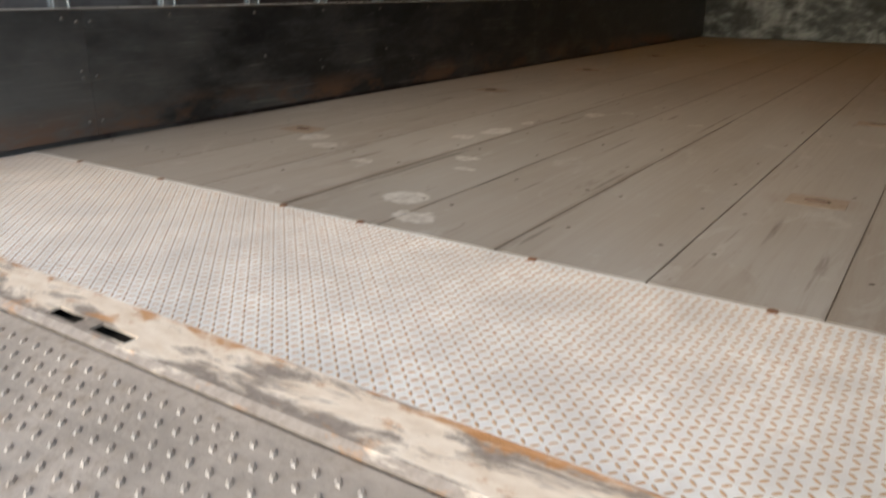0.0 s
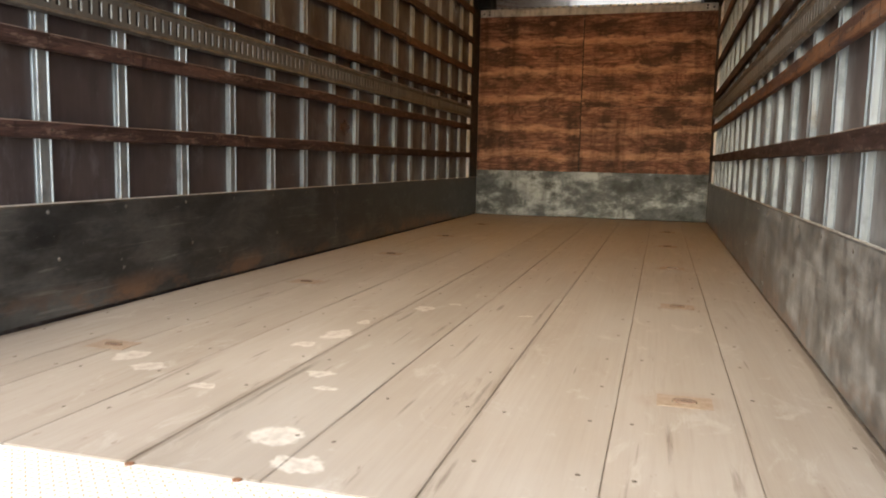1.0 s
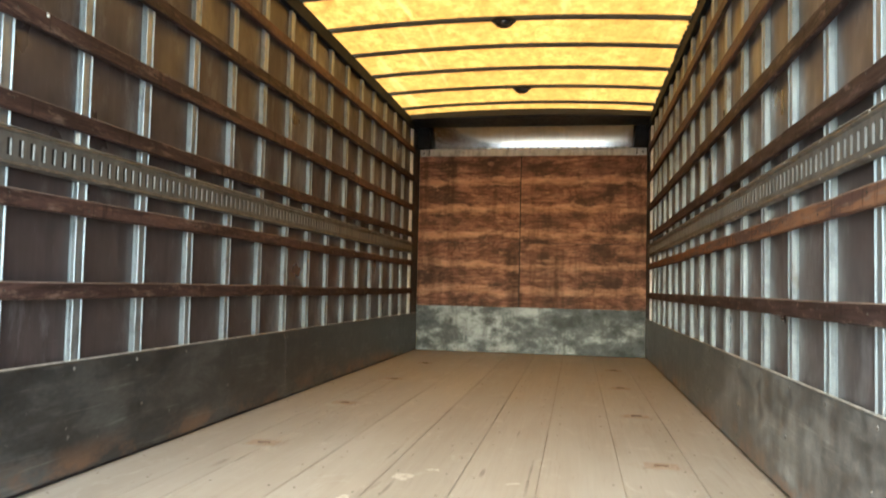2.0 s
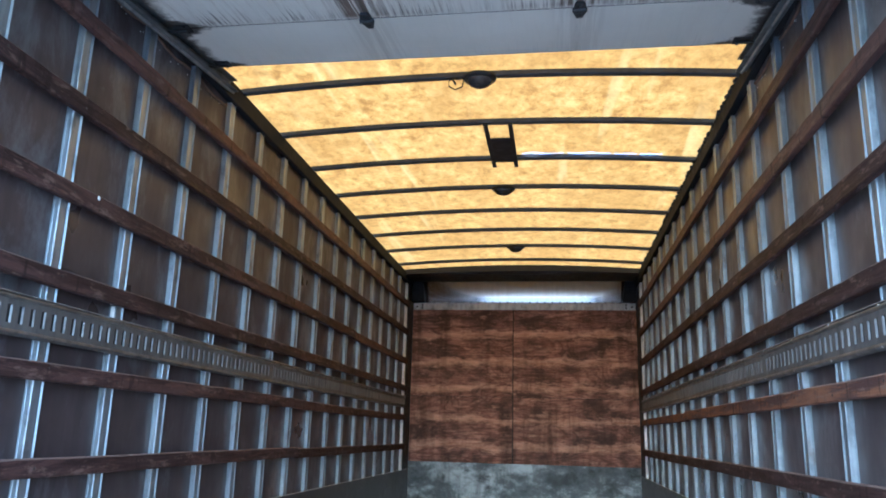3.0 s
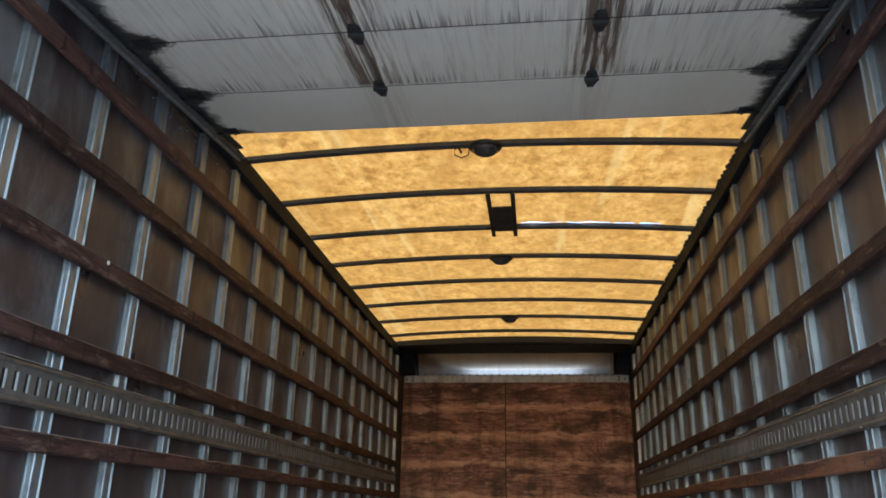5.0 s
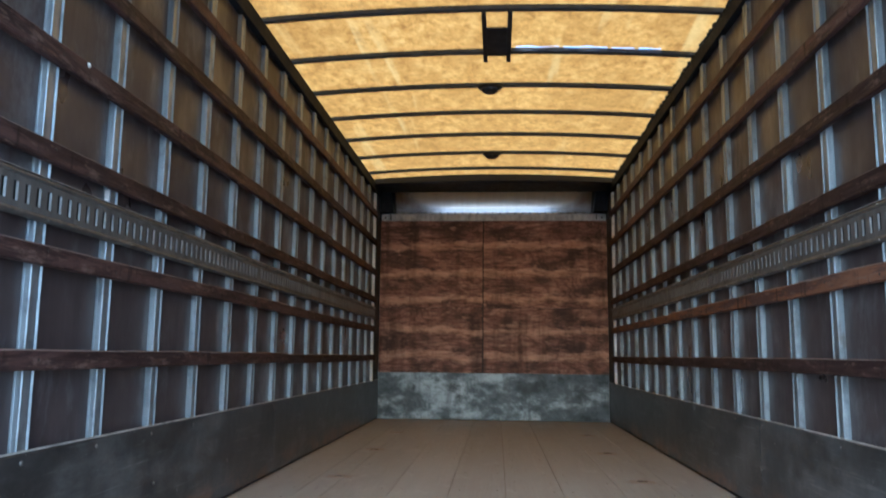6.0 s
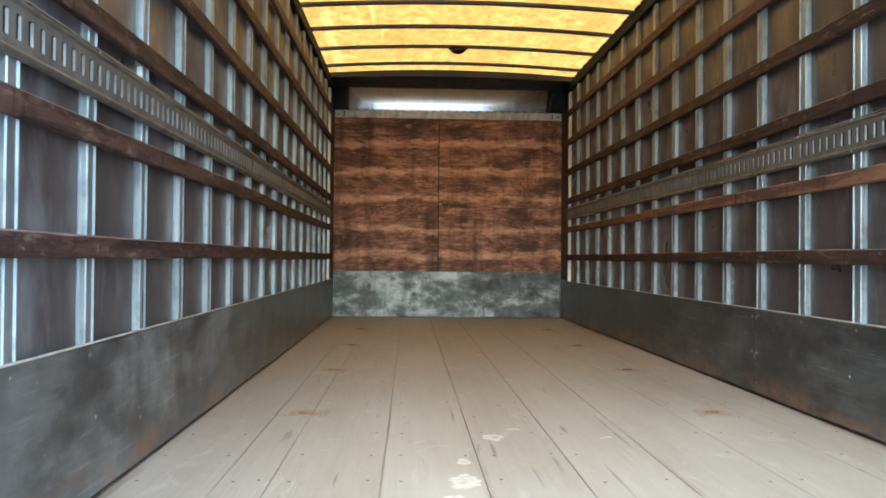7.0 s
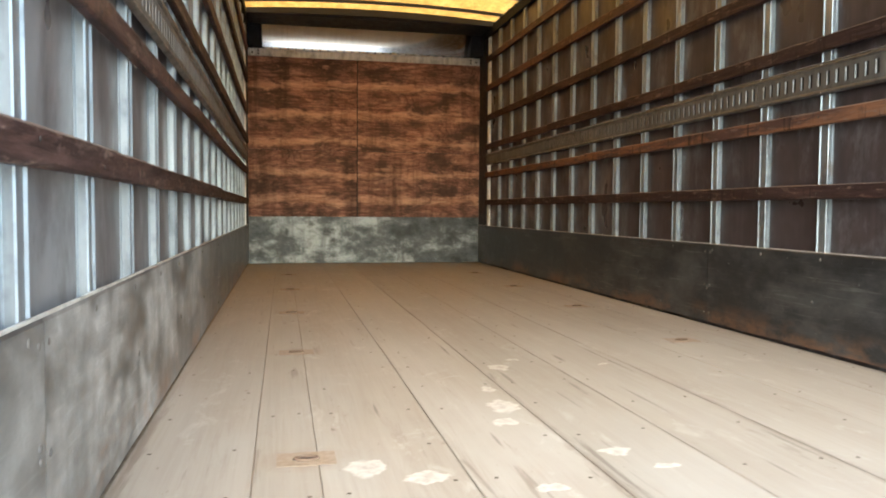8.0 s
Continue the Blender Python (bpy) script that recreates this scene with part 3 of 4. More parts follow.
def rod(bm, points, radius, sides=8):
    """A round bar along points."""
    rings = []
    for i, p in enumerate(points):
        a, b = Vector(points[max(i - 1, 0)]), Vector(points[min(i + 1, len(points) - 1)])
        q = (b - a).to_track_quat("Z", "Y")
        rings.append([Vector(p) + q @ Vector((math.cos(2 * math.pi * k / sides) * radius, math.sin(2 * math.pi * k / sides) * radius, 0)) for k in range(sides)])
    return loft(bm, rings)


def dome(bm, centre, axis, radius, height, sides=10):
    """A low rounded head on a surface."""
    q = Vector(axis).to_track_quat("Z", "Y")
    rings = []
    for f, h in ((1.0, 0.0), (0.92, 0.45), (0.6, 0.85), (0.2, 1.0)):
        rings.append([Vector(centre) + q @ Vector((math.cos(2 * math.pi * k / sides) * radius * f, math.sin(2 * math.pi * k / sides) * radius * f, height * h)) for k in range(sides)])
    return loft(bm, rings)


def holed_sheet(us, vs, hole, place, thickness, inward):
    """A sheet on a grid of us by vs, with the cells left out for which hole(i, j) is true; place(u, v) is the front."""
    bm = bmesh.new()
    front = {(i, j): bm.verts.new(place(u, v)) for i, u in enumerate(us) for j, v in enumerate(vs)}
    back = {k: bm.verts.new(Vector(v.co) + Vector(inward) * thickness) for k, v in front.items()}
    solid = {(i, j) for i in range(len(us) - 1) for j in range(len(vs) - 1) if not hole(i, j)}
    for i, j in solid:
        ring = [(i, j), (i + 1, j), (i + 1, j + 1), (i, j + 1)]
        bm.faces.new([front[k] for k in ring])
        bm.faces.new([back[k] for k in reversed(ring)])
        for (di, dj), a, b in (((0, -1), 0, 1), ((1, 0), 1, 2), ((0, 1), 2, 3), ((-1, 0), 3, 0)):
            if (i + di, j + dj) not in solid:
                bm.faces.new((front[ring[a]], back[ring[a]], back[ring[b]], front[ring[b]]))
    bmesh.ops.delete(bm, geom=[v for v in bm.verts if not v.link_faces], context="VERTS")
    return bm


# ---- plan of the truck box ----
HALF = 1.22            # from the middle to the steel liners
FRONT = 7.14           # inner face of the front wall; the planks begin at 0
REAR = -0.675
POST_DEPTH = 0.021
POST_ROW = {-1: [-0.230 + 0.3892 * k for k in range(19)], 1: [-0.266 + 0.391 * k for k in range(19)]}
CAP = HALF + 0.007     # face of the posts
PANEL = CAP + POST_DEPTH
ROOF_EDGE, ROOF_RISE = 2.465, 0.045
BOW_Y = [2.172 + 0.5815 * k for k in range(8)]


def roof_z(x):
    return ROOF_EDGE + ROOF_RISE * (1 - (x / HALF) ** 2)


# ---- ground outside and the tail of the truck ----
bm = bmesh.new()
bmesh.ops.create_grid(bm, x_segments=2, y_segments=2, size=400)
ground = tagged(mesh_object("ground", bm, M_GROUND), "pale concrete yard under the truck", "ground", kind="structure")
ground.location.z = -1.05

floor = tagged(mesh_object("floor", one_box(-PANEL, PANEL, 0.0, FRONT + 0.05, -0.09, -0.0052), M_UNDER), "worn beige wooden plank floor of a truck box", "floor", kind="structure")


def wall_side(s):
    name = "wall_right" if s > 0 else "wall_left"
    xs = sorted((s * PANEL, s * (PANEL + 0.018)))
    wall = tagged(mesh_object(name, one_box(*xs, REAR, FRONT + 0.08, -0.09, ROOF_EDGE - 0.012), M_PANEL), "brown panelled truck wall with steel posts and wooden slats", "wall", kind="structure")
    # hat-section posts, the cap pressed into a shallow V
    half, lip, d, vee = 0.0280, 0.006, POST_DEPTH, 0.0046
    far_side = [(half + lip, 0.0), (half + lip, -0.002), (half + 0.002, -0.002), (half, -0.004), (half, -d + 0.003), (half - 0.0022, -d)]
    groove = [(0.0030 - half, -d), (half - 0.0105, -d + vee), (half - 0.0095, -d + vee), (half - 0.0055, -d)]
    outline = far_side + groove[::-1] + [(-u, v) for u, v in reversed(far_side)]
    rings = [[Vector((s * (PANEL - 0.0005 + d), y, z)) for y, d in outline] for z in (0.06, 2.36)]
    first = part("post", loft(bmesh.new(), rings), M_POST, wall, "galvanised steel hat-section post with a grooved face")
    first.location = (0, POST_ROW[s][0], 0)
    for y in POST_ROW[s][1:-1]:
        again(first, (0, y, 0), wall)
    # last post painted pale, standing for the bright slits of light there
    last = part("post", loft(bmesh.new(), rings), M_PALE, wall, "front corner post, pale for the bright slits of light")
    last.location = (0, POST_ROW[s][-1], 0)
    return wall


def slat(s, wall, y0, y1, z0, z1, seed, material):
    """A rough board with chipped edges, screwed to the posts."""
    rng = random.Random(seed)
    x_out, x_in, c = CAP, CAP - 0.023, 0.004
    count = int((y1 - y0) / 0.06)
    rings = []
    sag = rng.uniform(-0.004, 0.004)
    for i in range(count + 1):
        y = y0 + (y1 - y0) * i / count
        w = noise.noise(Vector((y * 1.1, seed * 3.7, 0))) * 0.003 + sag * math.sin(math.pi * i / count)
        chip_top = max(0, noise.noise(Vector((y * 6, seed * 1.3, 5))) - 0.25) * 0.014
        chip_low = max(0, noise.noise(Vector((y * 6, seed * 2.3, 9))) - 0.3) * 0.012
        ring = [(x_out, z0 + w), (x_in + c, z0 + w + chip_low * 0.5), (x_in, z0 + w + c + chip_low), (x_in + w * 0.3, (z0 + z1) / 2), (x_in, z1 + w - c - chip_top), (x_in + c + chip_top * 0.6, z1 + w - chip_top * 0.3), (x_out, z1 + w)]
        rings.append([Vector((s * x, y, z)) for x, z in ring])
    board = part("slat", loft(bmesh.new(), rings), material, wall, "dark-stained wooden slat with chipped edges")
    return board


SLATS = [(0.622, 0.680), (0.914, 0.971), (1.207, 1.266), (1.497, 1.559), (1.803, 1.865), (2.104, 2.164)]
SLAT_END = 6.80
SPLITS = {(-1, 0): 3.40, (-1, 1): 3.27, (1, 2): 4.9, (1, 1): 4.1, (-1, 3): 4.6}


def side_fittings(s, wall):
    screw = None
    for k, (z0, z1) in enumerate(SLATS):
        cut = SPLITS.get((s, k))
        runs = [(-0.5, cut - 0.002), (cut + 0.002, SLAT_END)] if cut else [(-0.5, SLAT_END)]
        for i, (a, b) in enumerate(runs):
            board = slat(s, wall, a, b, z0 - 0.006 * i, z1 - 0.006 * i, 11 * k + 3 * i + (50 if s > 0 else 0), M_SLAT_DARK if k == 0 else M_SLAT_WARM if (s, k) == (1, 1) else M_SLAT)
            for y in POST_ROW[s][1:]:
                if a < y < b:
                    at = (s * (CAP - 0.0235), y + 0.004, (z0 + z1) / 2 + 0.012 * math.sin(y * 7 + k))
                    if screw is None:
                        screw = part("screw", dome(bmesh.new(), (0, 0, 0), (-s, 0, 0), 0.0045, 0.002, 8), M_SCREW, board)
                        screw.location = at
                    else:
                        again(screw, at, board)
    # slotted cargo track in lengths
    joints = [-0.5, 2.12, 5.17, SLAT_END] if s > 0 else [-0.5, 2.9, 5.6, SLAT_END]
    rivet = None
    for a, b in zip(joints, joints[1:]):
        a, b = a + 0.002, b - 0.002
        pitch, wide = 0.0508, 0.022
        count = int((b - a - 0.012) / pitch)
        us = [a]
        for i in range(count):
            u = a + 0.013 + i * pitch
            us += [u, u + wide]
        us.append(b)
        vs = [1.052, 1.070, 1.123, 1.140]
        x = CAP - 0.012
        track = part("cargo_track", holed_sheet(us, vs, lambda i, j: j == 1 and i % 2 == 1, lambda u, v: Vector((s * x, u, v)), 0.0022, (s, 0, 0)), M_TRACK, wall, "dusty slotted steel cargo track")
        # black sheet put behind the slots to draw their shade
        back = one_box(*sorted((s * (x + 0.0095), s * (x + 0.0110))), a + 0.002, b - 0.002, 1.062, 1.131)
        part("backing", back, M_DARK, track, "black sheet drawn as the shade behind the slots")
        # bright tongue added in each slot for its lit edge, facing the doorway
        tongues = bmesh.new()
        for i in range(count):
            u = a + 0.013 + i * pitch
            ring = [(x + 0.0005, u + 0.0212), (x + 0.0048, u + 0.0176), (x + 0.0058, u + 0.0183), (x + 0.0018, u + 0.0218)]
            loft(tongues, [[Vector((s * p, q, z)) for p, q in ring] for z in (1.0705, 1.1225)])
        part("tongue_strip", tongues, M_TONGUE, track, "added bright tongues that stand for the lit slot edges")
        # rolled lips of the track, in a lighter steel that paints their highlights
        lips = bmesh.new()
        for z, d, tall in ((1.140, 1, 0.018), (1.052, -1, 0.018)):
            prof = [(x - 0.0005, z), (x - 0.0045, z + d * tall * 0.18), (x - 0.0060, z + d * tall * 0.40), (x - 0.0045, z + d * tall * 0.62), (x + 0.001, z + d * tall * 0.82), (CAP - 0.001, z + d * tall), (CAP, z + d * tall * 0.85), (x + 0.004, z + d * tall * 0.5), (x + 0.004, z)]
            loft(lips, [[Vector((s * p, y, q)) for p, q in prof] for y in (a, b)])
        part("lip", lips, M_LIP, track, "rolled lips of the track, in lighter steel for their highlights")
        # pale dusty strip that also paints the highlight on the top lip
        ridge = bmesh.new()
        box(ridge, *sorted((s * (x - 0.004), s * (CAP - 0.002))), a, b, 1.1585, 1.1602)
        part("dust_line", ridge, M_DUST, track, "pale dusty line drawn as the highlight on the track's top")
        for y in POST_ROW[s][1:]:
            if a < y < b:
                for z, dx in ((1.152, 0.0085), (1.042, 0.0085)):
                    at = (s * (CAP - 0.006 - dx), y + 0.006, z)
                    # right rivets are coloured brighter, painting the glint they show
                    if rivet is None:
                        rivet = part("rivet", dome(bmesh.new(), (0, 0, 0), (-s, 0, 0), 0.0050, 0.0035, 8), M_RIVET if s > 0 else M_BOLT, track, "bright rivet" if s > 0 else "dull rivet")
                        rivet.location = at
                    else:
                        again(rivet, at, track)
    # steel liners along the floor, slightly buckled
    cuts = [-0.56, 0.215, 3.3, FRONT - 0.004] if s < 0 else [-0.56, 2.5, FRONT - 0.004]
    bolt = None
    for a, b in zip(cuts, cuts[1:]):
        a, b = a + 0.001, b - 0.001
        count = max(3, int((b - a) / 0.12))
        us = [a + (b - a) * i / count for i in range(count + 1)]
        vs = [0.016, 0.03, 0.1, 0.17, 0.24, 0.31, 0.36, 0.400, 0.406]

        def place(u, v):
            buckle = 0.0028 * noise.noise(Vector((u * 1.6, v * 4, 7 * s)))
            low = 0.004 * noise.noise(Vector((u * 2.1, 3, s))) if v < 0.02 else 0
            return Vector((s * (HALF + buckle + (0.003 if v > 0.404 else 0)), u, v + low))

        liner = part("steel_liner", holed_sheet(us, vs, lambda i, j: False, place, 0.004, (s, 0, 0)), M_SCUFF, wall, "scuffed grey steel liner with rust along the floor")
        edge = bmesh.new()
        box(edge, *sorted((s * (HALF + 0.001), s * CAP)), a, b, 0.4065, 0.411)
        part("edge_strip", edge, M_ANGLE, liner, "worn bare metal top edge")
        spots = [(y - 0.012, 0.380) for y in POST_ROW[s] if a < y < b] + [(y + 0.03, 0.19 + 0.03 * math.sin(y * 9)) for y in POST_ROW[s][1::2] if a < y < b]
        for end in (a + 0.022, b - 0.022):
            spots += [(end, z) for z in (0.06, 0.20, 0.368)]
        for y, z in spots:
            at = (s * (HALF - 0.0005), y, z)
            if bolt is None:
                bolt = part("bolt", dome(bmesh.new(), (0, 0, 0), (-s, 0, 0), 0.0075, 0.003, 8), M_BOLT, liner, "worn bolt head")
                bolt.location = at
            else:
                again(bolt, at, liner)
    # dark filler in the front corner, past the last post
    end = POST_ROW[s][-1] + 0.034
    part("corner_panel", one_box(*sorted((s * (CAP - 0.004), s * PANEL)), end, FRONT - 0.006, 0.40, 2.36, bevel=0.002), M_BLACK, wall, "dark filler panel in the front corner")
    # roof rail over the panels
    rail = bmesh.new()
    box(rail, *sorted((s * (HALF - 0.012), s * PANEL)), REAR, FRONT + 0.03, 2.36, ROOF_EDGE - 0.014, bevel=0.006)
    part("roof_rail", rail, M_RAIL, wall, "dark steel rail below the roof")
    # crusty bead under the rail, bay by bay by the doorway
    flecks = bmesh.new()
    rng = random.Random(21 + s)
    for y0, y1 in zip(POST_ROW[s], POST_ROW[s][1:7]):
        ends = (y0 + 0.05, y1 - 0.045)
        pts = []
        for i in range(9):
            y = ends[0] + (ends[1] - ends[0]) * i / 8
            pts.append((s * (PANEL - 0.003), y, 2.338 - 0.016 * math.sin(math.pi * i / 8) + 0.006 * noise.noise(Vector((y * 14, s, 0)))))
        part("sealant_bead", rod(bmesh.new(), pts, 0.007, 6), M_BEAD, wall, "crusty rust-brown sealant bead")
        for k in range(5):
            dome(flecks, (s * (PANEL - 0.001), rng.uniform(*ends), 2.318 - rng.uniform(0, 0.03)), (-s, 0, 0), rng.uniform(0.002, 0.004), 0.002, 6)
    tagged(part("paint_fleck", flecks, M_CABLE, wall), "white paint flecks", kind="stuff")


for side in (-1, 1):
    side_fittings(side, wall_side(side))

head = part("screw", dome(bmesh.new(), (0, 0, 0), (1, 0, 0), 0.008, 0.005, 8), M_CABLE, bpy.data.objects["wall_left"], "bright new screw head")
head.location = (-CAP + 0.0235, 1.076, 1.548)
# white sheet put on for the brightly lit bit of post web
tagged(mesh_object("metal_tab", one_box(-PANEL + 0.004, -CAP - 0.001, 1.2965, 1.2985, 1.164, 1.206, bevel=0.0006), M_CABLE), "small white sheet standing for a lit bit of a wall post", "tab")

# ragged sealant hanging along one roof rail
bm = bmesh.new()
rng = random.Random(4)
y = 1.9
while y < 6.5:
    w = rng.uniform(0.02, 0.06)
    drop, out = rng.uniform(0.003, 0.014), rng.uniform(0.004, 0.016)
    ring = [(HALF - 0.012, 2.448), (HALF - 0.012 - out, 2.446), (HALF - 0.014 - out * 0.8, 2.44 - drop * 0.6), (HALF - 0.012, 2.436 - drop)]
    tip = [(HALF - 0.012, 2.447), (HALF - 0.014 - out * 0.3, 2.445), (HALF - 0.014 - out * 0.25, 2.441), (HALF - 0.012, 2.438)]
    loft(bm, [[Vector((p, y + o, q)) for p, q in shape] for o, shape in ((0, tip), (w * 0.4, ring), (w * 0.7, ring), (w, tip))])
    y += w + rng.uniform(-0.005, 0.03)
tagged(mesh_object("sealant", bm, M_BLACK), "ragged dark sealant along the roof rail", "sealant", kind="stuff")


# ---- front wall ----
front = tagged(mesh_object("wall_front", one_box(-PANEL, PANEL, FRONT + 0.02, FRONT + 0.08, -0.09, ROOF_EDGE - 0.012), M_DARK), "front wall of the truck box with plywood over a steel plate", "wall", kind="structure")
for x0, x1 in ((-PANEL, -0.1085), (-0.0975, PANEL)):
    for z0, z1 in ((0.488, 1.1770), (1.1820, 2.14)):
        part("plywood_sheet", one_box(x0, x1, FRONT - 0.003, FRONT + 0.02, z0, z1, bevel=0.0015), M_PLY, front, "worn reddish-brown plywood sheet")
us = [-PANEL + 2 * PANEL * i / 40 for i in range(41)]
vs = [0.004, 0.1, 0.2, 0.3, 0.4, 0.489]
part("kick_plate", holed_sheet(us, vs, lambda i, j: False, lambda u, v: Vector((u, FRONT - 0.008 + 0.003 * noise.noise(Vector((u * 2, v * 5, 1))), v)), 0.004, (0, 1, 0)), M_KICK, front, "mottled galvanised kick plate")
angle = bmesh.new()
prof = [(FRONT - 0.012, 2.128), (FRONT - 0.014, 2.131), (FRONT - 0.014, 2.196), (FRONT - 0.034, 2.200), (FRONT - 0.034, 2.205), (FRONT - 0.010, 2.206), (FRONT - 0.010, 2.128)]
span = [-HALF + 0.003 + (2 * HALF - 0.006) * i / 160 for i in range(161)]
loft(angle, [[Vector((x, y, z + (0.010 * noise.noise(Vector((x * 14, 2, 7))) if z > 2.199 else 0))) for y, z in prof] for x in span])
angle = part("angle_trim", angle, M_ANGLE, front, "dull riveted metal angle over the plywood")
head = part("rivet", dome(bmesh.new(), (0, 0, 0), (0, -1, 0.4), 0.011, 0.008, 8), M_SCREW, angle)
head.location = (-1.06, FRONT - 0.030, 2.208)
for k in range(1, 27):
    again(head, (-1.06 + k * 2.12 / 26, FRONT - 0.030, 2.208), angle)
# curved cap between front wall and roof
cove, rows = bmesh.new(), []
R, T0, T1 = 0.37, radians(3.0), radians(41.5)
for k in range(25):
    t = T0 + (T1 - T0) * k / 24
    y = FRONT - 0.010 - R * (math.cos(T0) - math.cos(t))
    z = 2.206 + R * (math.sin(t) - math.sin(T0))
    rows.append([Vector((x, y, z)) for x in (-HALF, HALF)])
end = rows[-1][0]
loft(cove, rows, closed=False)
part("curved_cap", cove, M_COVE, front, "polished metal cap curving up to the roof", smooth=True)
header = bmesh.new()
arch = []
for i in range(25):
    x = -PANEL + 2 * PANEL * i / 24
    low = 2.420 + 0.026 * (1 - (x / HALF) ** 2)
    arch.append([Vector((x, 6.56, low)), Vector((x, 6.60, low)), Vector((x, 6.60, roof_z(x) + 0.003)), Vector((x, 6.56, roof_z(x) + 0.003))])
loft(header, arch)
box(header, -HALF, HALF, 6.60, end.y + 0.004, end.z - 0.002, end.z + 0.004)
box(header, -PANEL, PANEL, 6.6, FRONT + 0.08, ROOF_EDGE + 0.004, ROOF_EDGE + 0.012)
part("roof_header", header, M_BLACK, front, "dark metal header in front of the roof sheet")
for s in (-1, 1):
    g = bmesh.new()
    prof = [(HALF - 0.002, 2.20), (1.075, 2.206), (1.085, 2.30), (1.10, 2.42), (HALF - 0.002, 2.42)]
    loft(g, [[Vector((s * x, y, z)) for x, z in prof] for y in (FRONT - 0.16, FRONT - 0.02)])
    part("corner_gusset", g, M_RAIL, front, "dark blue-grey corner gusset")
    c = one_box(*sorted((s * (HALF - 0.004), s * 1.075)), FRONT - 0.026, FRONT - 0.0145, 2.132, 2.20, bevel=0.002)
    plate = part("corner_plate", c, M_ANGLE, front, "bolted bright corner plate")
    for dx, dz in ((0.03, 0.02), (0.03, 0.05), (0.09, 0.03)):
        again(head, (s * (1.085 + dx), FRONT - 0.027, 2.13 + dz), plate)

# ---- roof ----
bm = bmesh.new()
tear = BOW_Y[2] - 0.026
across = [-PANEL + 2 * PANEL * i / 96 for i in range(97)]
rows = []
for y in (REAR, 1.5, tear - 0.012, tear, 3.5, 5.0, 6.61):
    torn = 0.022 if y == tear - 0.012 else 0.015 if y == tear else 0.0
    rows.append([bm.verts.new((x, y + torn * noise.noise(Vector((x * 11, y * 40, 3))), roof_z(x) + 0.004)) for x in across])
for j in range(len(rows) - 1):
    for i, x in enumerate(across[:-1]):
        if j == 2 and 0.15 < x < 0.99 and i not in (64, 75, 81):   # split along one bow, open to the sky
            continue
        bm.faces.new((rows[j][i], rows[j][i + 1], rows[j + 1][i + 1], rows[j + 1][i]))
ceiling = tagged(mesh_object("ceiling", bm, M_ROOF, smooth=True), "translucent yellow fibreglass roof sheet with a torn split", "ceiling", kind="structure")
for y in BOW_Y:
    rings = []
    for i in range(25):
        x = -HALF + 2 * HALF * i / 24
        z = roof_z(x)
        rings.append([Vector((x, y + dy, z + dz)) for dy, dz in ((-0.022, 0.0), (-0.020, -0.020), (-0.016, -0.024), (0.016, -0.024), (0.020, -0.020), (0.022, 0.0))])
    part("roof_bow", loft(bmesh.new(), rings), M_BOW, ceiling, "dark steel roof bow")


def dome_light(y):
    lamp = new("dome_light")
    lamp.location = (0, y, roof_z(0) - 0.024)
    rings = []
    for f, z in ((0.082, 0.0), (0.082, -0.008), (0.074, -0.016), (0.062, -0.018)):
        rings.append([Vector((math.cos(a * math.pi / 14) * f, math.sin(a * math.pi / 14) * f, z)) for a in range(28)])
    part("housing", loft(bmesh.new(), rings), M_BLACK, lamp, "black lamp housing", smooth=False)
    rings = []
    for k in range(6):
        a = k * math.pi / 2 / 6
        rings.append([Vector((math.cos(b * math.pi / 14) * 0.064 * math.cos(a), math.sin(b * math.pi / 14) * 0.064 * math.cos(a), -0.015 - 0.035 * math.sin(a))) for b in range(28)])
    part("lens", loft(bmesh.new(), rings), M_LENS, lamp, "smoked lens, unlit", smooth=True)
    return tagged(lamp, "round black dome light, unlit, under a roof bow", "lamp", "dome lights along the roof")


for k in (0, 3, 6):
    dome_light(BOW_Y[k])
wire = bmesh.new()
rod(wire, [(-0.118, BOW_Y[0] - 0.012, 2.486), (-0.150, BOW_Y[0] - 0.02, 2.462), (-0.148, BOW_Y[0] - 0.03, 2.430), (-0.115, BOW_Y[0] - 0.03, 2.412), (-0.082, BOW_Y[0] - 0.02, 2.432), (-0.078, BOW_Y[0] - 0.012, 2.476)], 0.003, 6)
rod(wire, [(-0.118, BOW_Y[0] - 0.012, 2.486), (-0.128, BOW_Y[0] - 0.03, 2.462), (-0.114, BOW_Y[0] - 0.03, 2.440)], 0.006, 6)
tagged(mesh_object("loose_wire", wire, M_BLACK), "loose dark wire hanging from the dome light", "wire")

bracket = tagged(new("roof_bracket"), "black steel bracket with a plate bolted under two roof bows", "bracket")
for x0 in (-0.037, 0.103):
    part("strap", one_box(x0, x0 + 0.026, BOW_Y[1] - 0.02, BOW_Y[2] + 0.10, 2.470, 2.482, bevel=0.002), M_BLACK, bracket, "flat black strap")
part("plate", one_box(-0.011, 0.103, BOW_Y[1] + 0.19, BOW_Y[2] + 0.01, 2.472, 2.480, bevel=0.002), M_BLACK, bracket, "dark square plate")

cable = bmesh.new()
pts = []
for i in range(40):
    x = 0.13 + (1.10 - 0.13) * i / 39
    pts.append((x, BOW_Y[2] - 0.037 + 0.007 * noise.noise(Vector((x * 8, 1, 2))), roof_z(x) - 0.006 + 0.003 * noise.noise(Vector((x * 9, 0, 2)))))
rod(cable, pts, 0.0025, 6)
tagged(mesh_object("roof_wire", cable, M_BLACK), "thin dark wire along the torn roof sheet", "wire")

